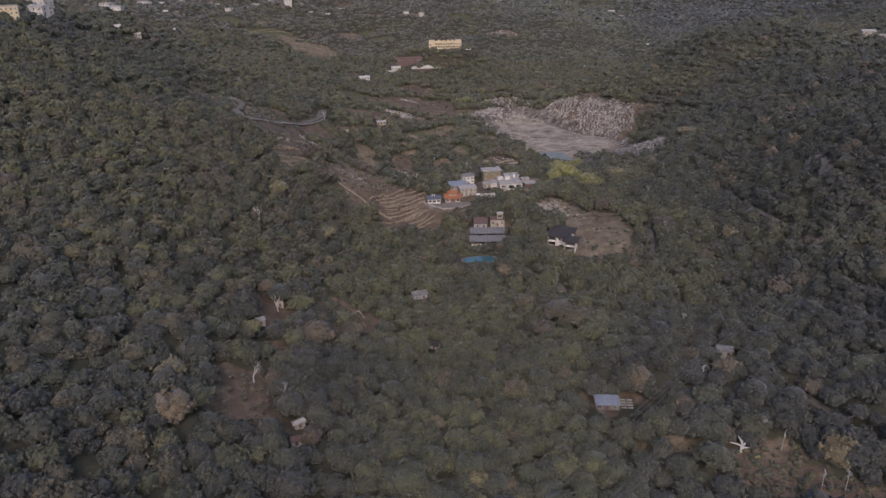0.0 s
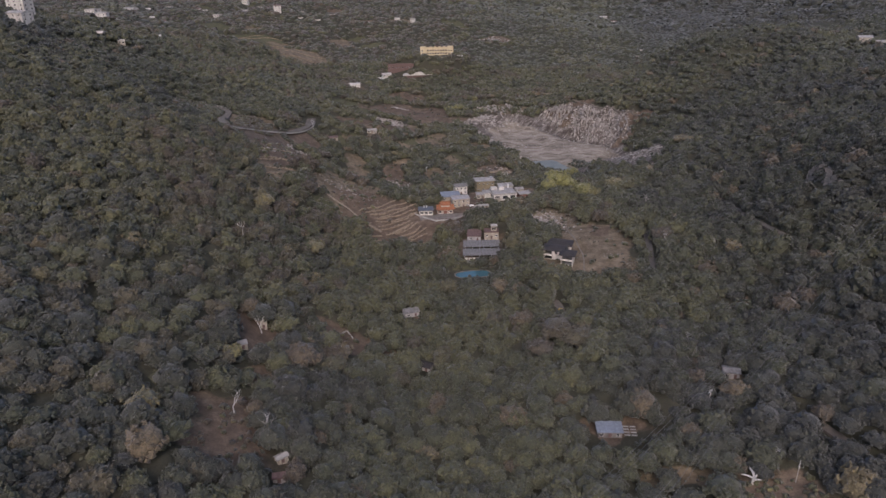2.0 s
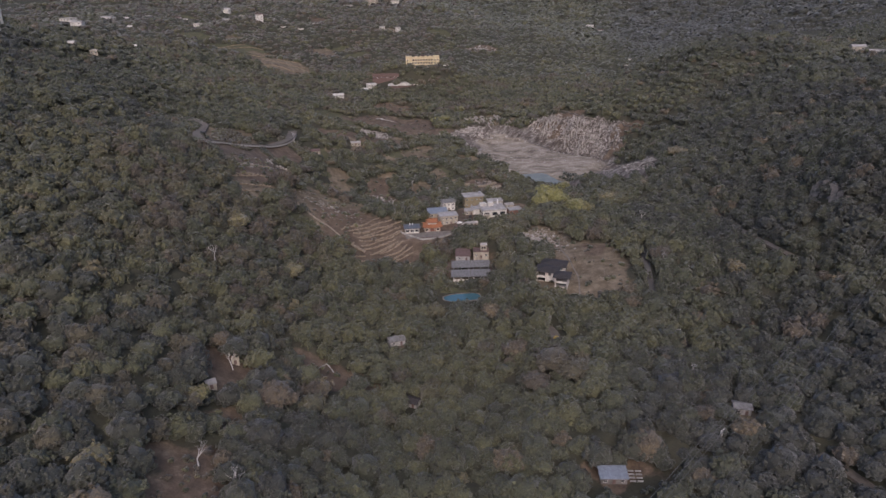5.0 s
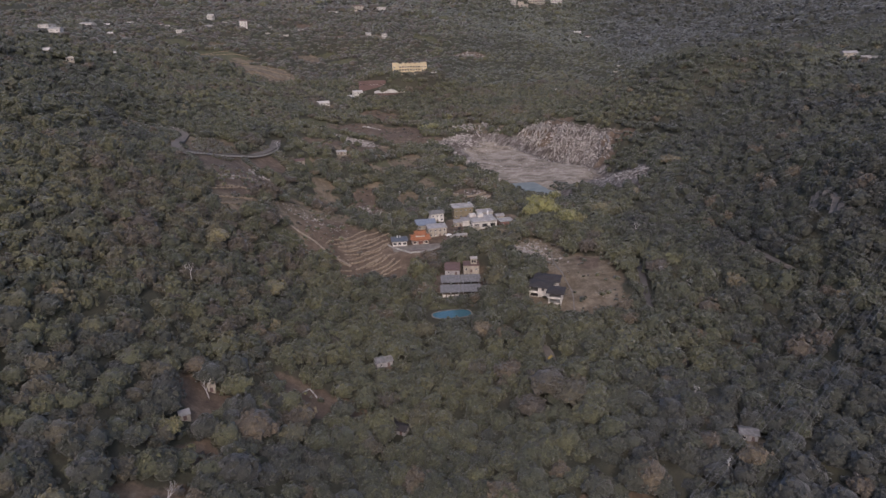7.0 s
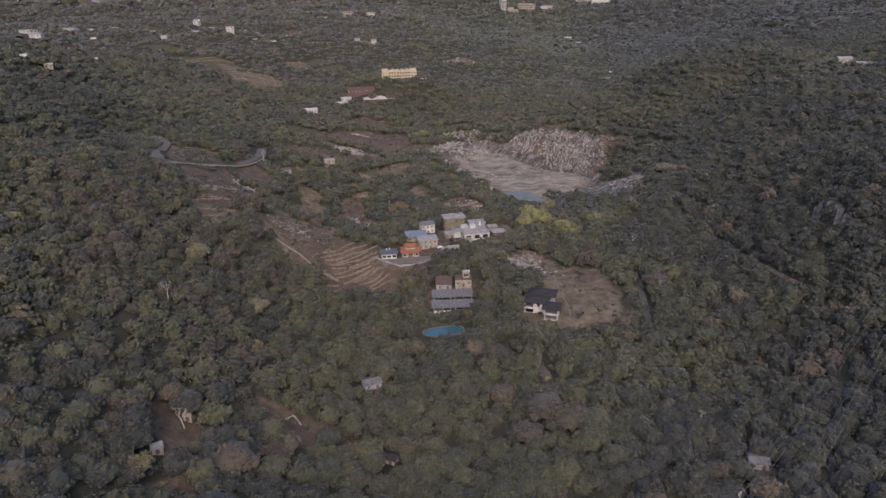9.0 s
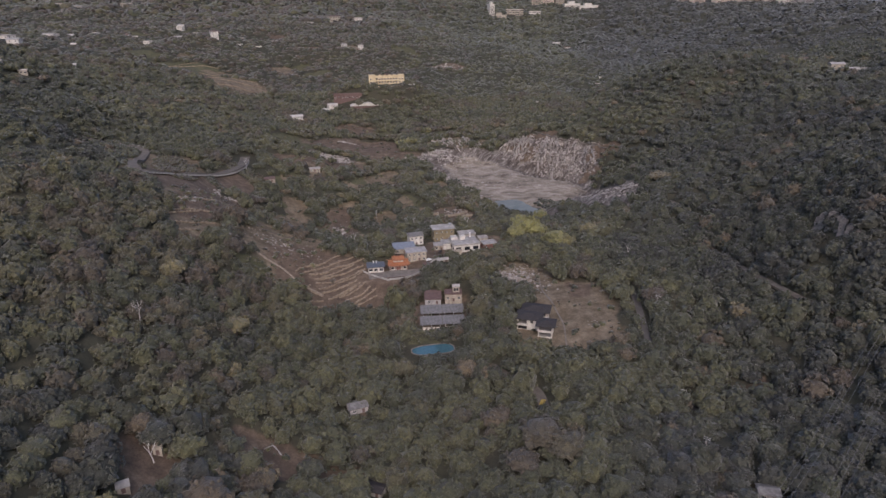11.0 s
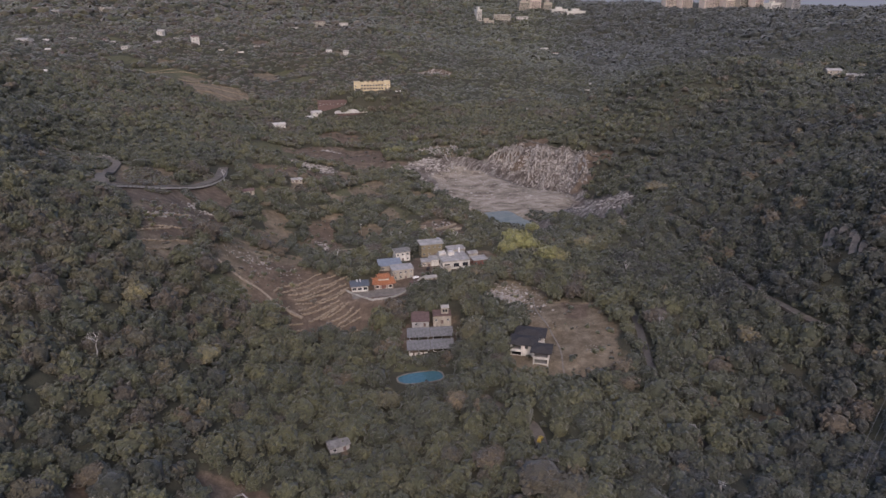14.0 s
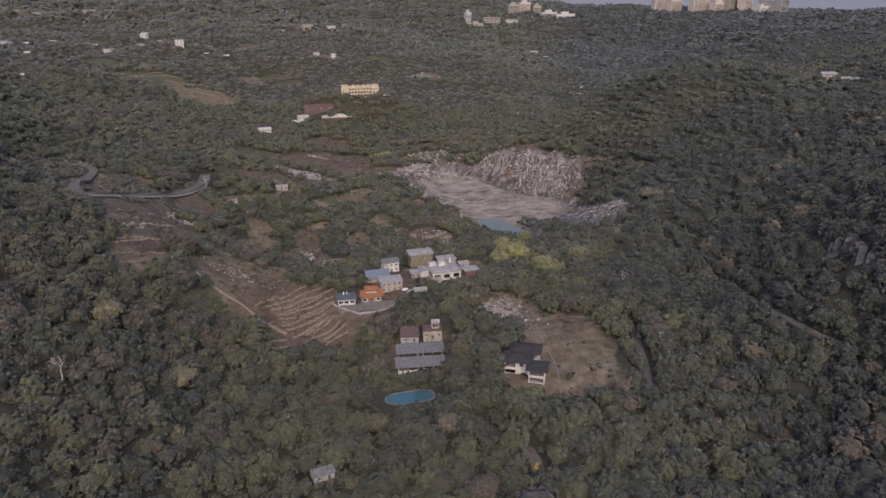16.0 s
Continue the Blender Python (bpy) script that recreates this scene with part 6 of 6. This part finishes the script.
TRUNKS = []
for k in range(4):
    rk = random.Random(k)
    bm = bmesh.new()
    tube(bm, [(0, 0, -1.0), (0.1, 0.05, 1.5), (0.0, 0.15, 3.2), (0.1, 0.1, 4.6)], [0.30, 0.24, 0.18, 0.08], 6)
    for j in range(4):
        a = j * 1.6 + rk.random()
        tube(bm, [(0.05, 0.1, 2.2 + 0.4 * j), (math.cos(a) * 0.9, math.sin(a) * 0.9, 3.2 + 0.4 * j), (math.cos(a) * 1.7, math.sin(a) * 1.7, 4.0 + 0.35 * j)], [0.12, 0.08, 0.03], 4)
    me = bpy.data.meshes.new("trunk")
    bm.to_mesh(me)
    bm.free()
    me.materials.append(BARK)
    TRUNKS.append(me)
CROWNS = {}
WORDS = ["dark green broadleaf tree with a dense lumpy crown", "dull green broadleaf tree with a rounded crown", "olive green broadleaf tree with a spreading crown",
         "brownish half-dry broadleaf tree on the slope", "yellow-green broadleaf tree with a bright full crown"]


def plant(x, y, radius, tint, turn=0.0, tall=1.0, z=None, label=""):
    kind = min(4, int(tint * 5))
    shape = int(abs(x * 7 + y * 3)) % 6
    key = (shape, round(tint * 12))
    if key not in CROWNS:
        v, f, s = NEARSHAPES[shape]
        me = mesh_from("crown", v, f, s, [("tint", np.full(len(v), tint))])
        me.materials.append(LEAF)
        CROWNS[key] = me
    t = thing("tree", pose(x, y, ground_z(x, y) if z is None else z, 0, 0, math.degrees(turn)), label or WORDS[kind], "tree", "" if label else "valley trees")
    tr = new("trunk", TRUNKS[shape % 4])
    tr.parent = t
    tr.scale = (radius / 4, radius / 4, max(0.75, radius / 4.4))
    cr = new("crown", CROWNS[key])
    cr.parent = t
    cr.location = (0, 0, 0.55 * radius + 0.8)
    cr.scale = (radius, radius, radius * tall)
    return t


for x, y, z, r, tint, turn, tall in near[single]:
    plant(x, y, r, tint, turn, tall)
# trees that stand out: bright yellow-green, dry or pale crowns
for x, y, r, tint, tall in STANDOUT:
    plant(x, y, r, tint, x * 0.1, tall, label=("bright yellow-green tree with a full rounded crown" if tint > 0.85 else "olive tree with a broad lumpy crown" if tint < 0.7 else "dry brownish tree with a spreading crown"))
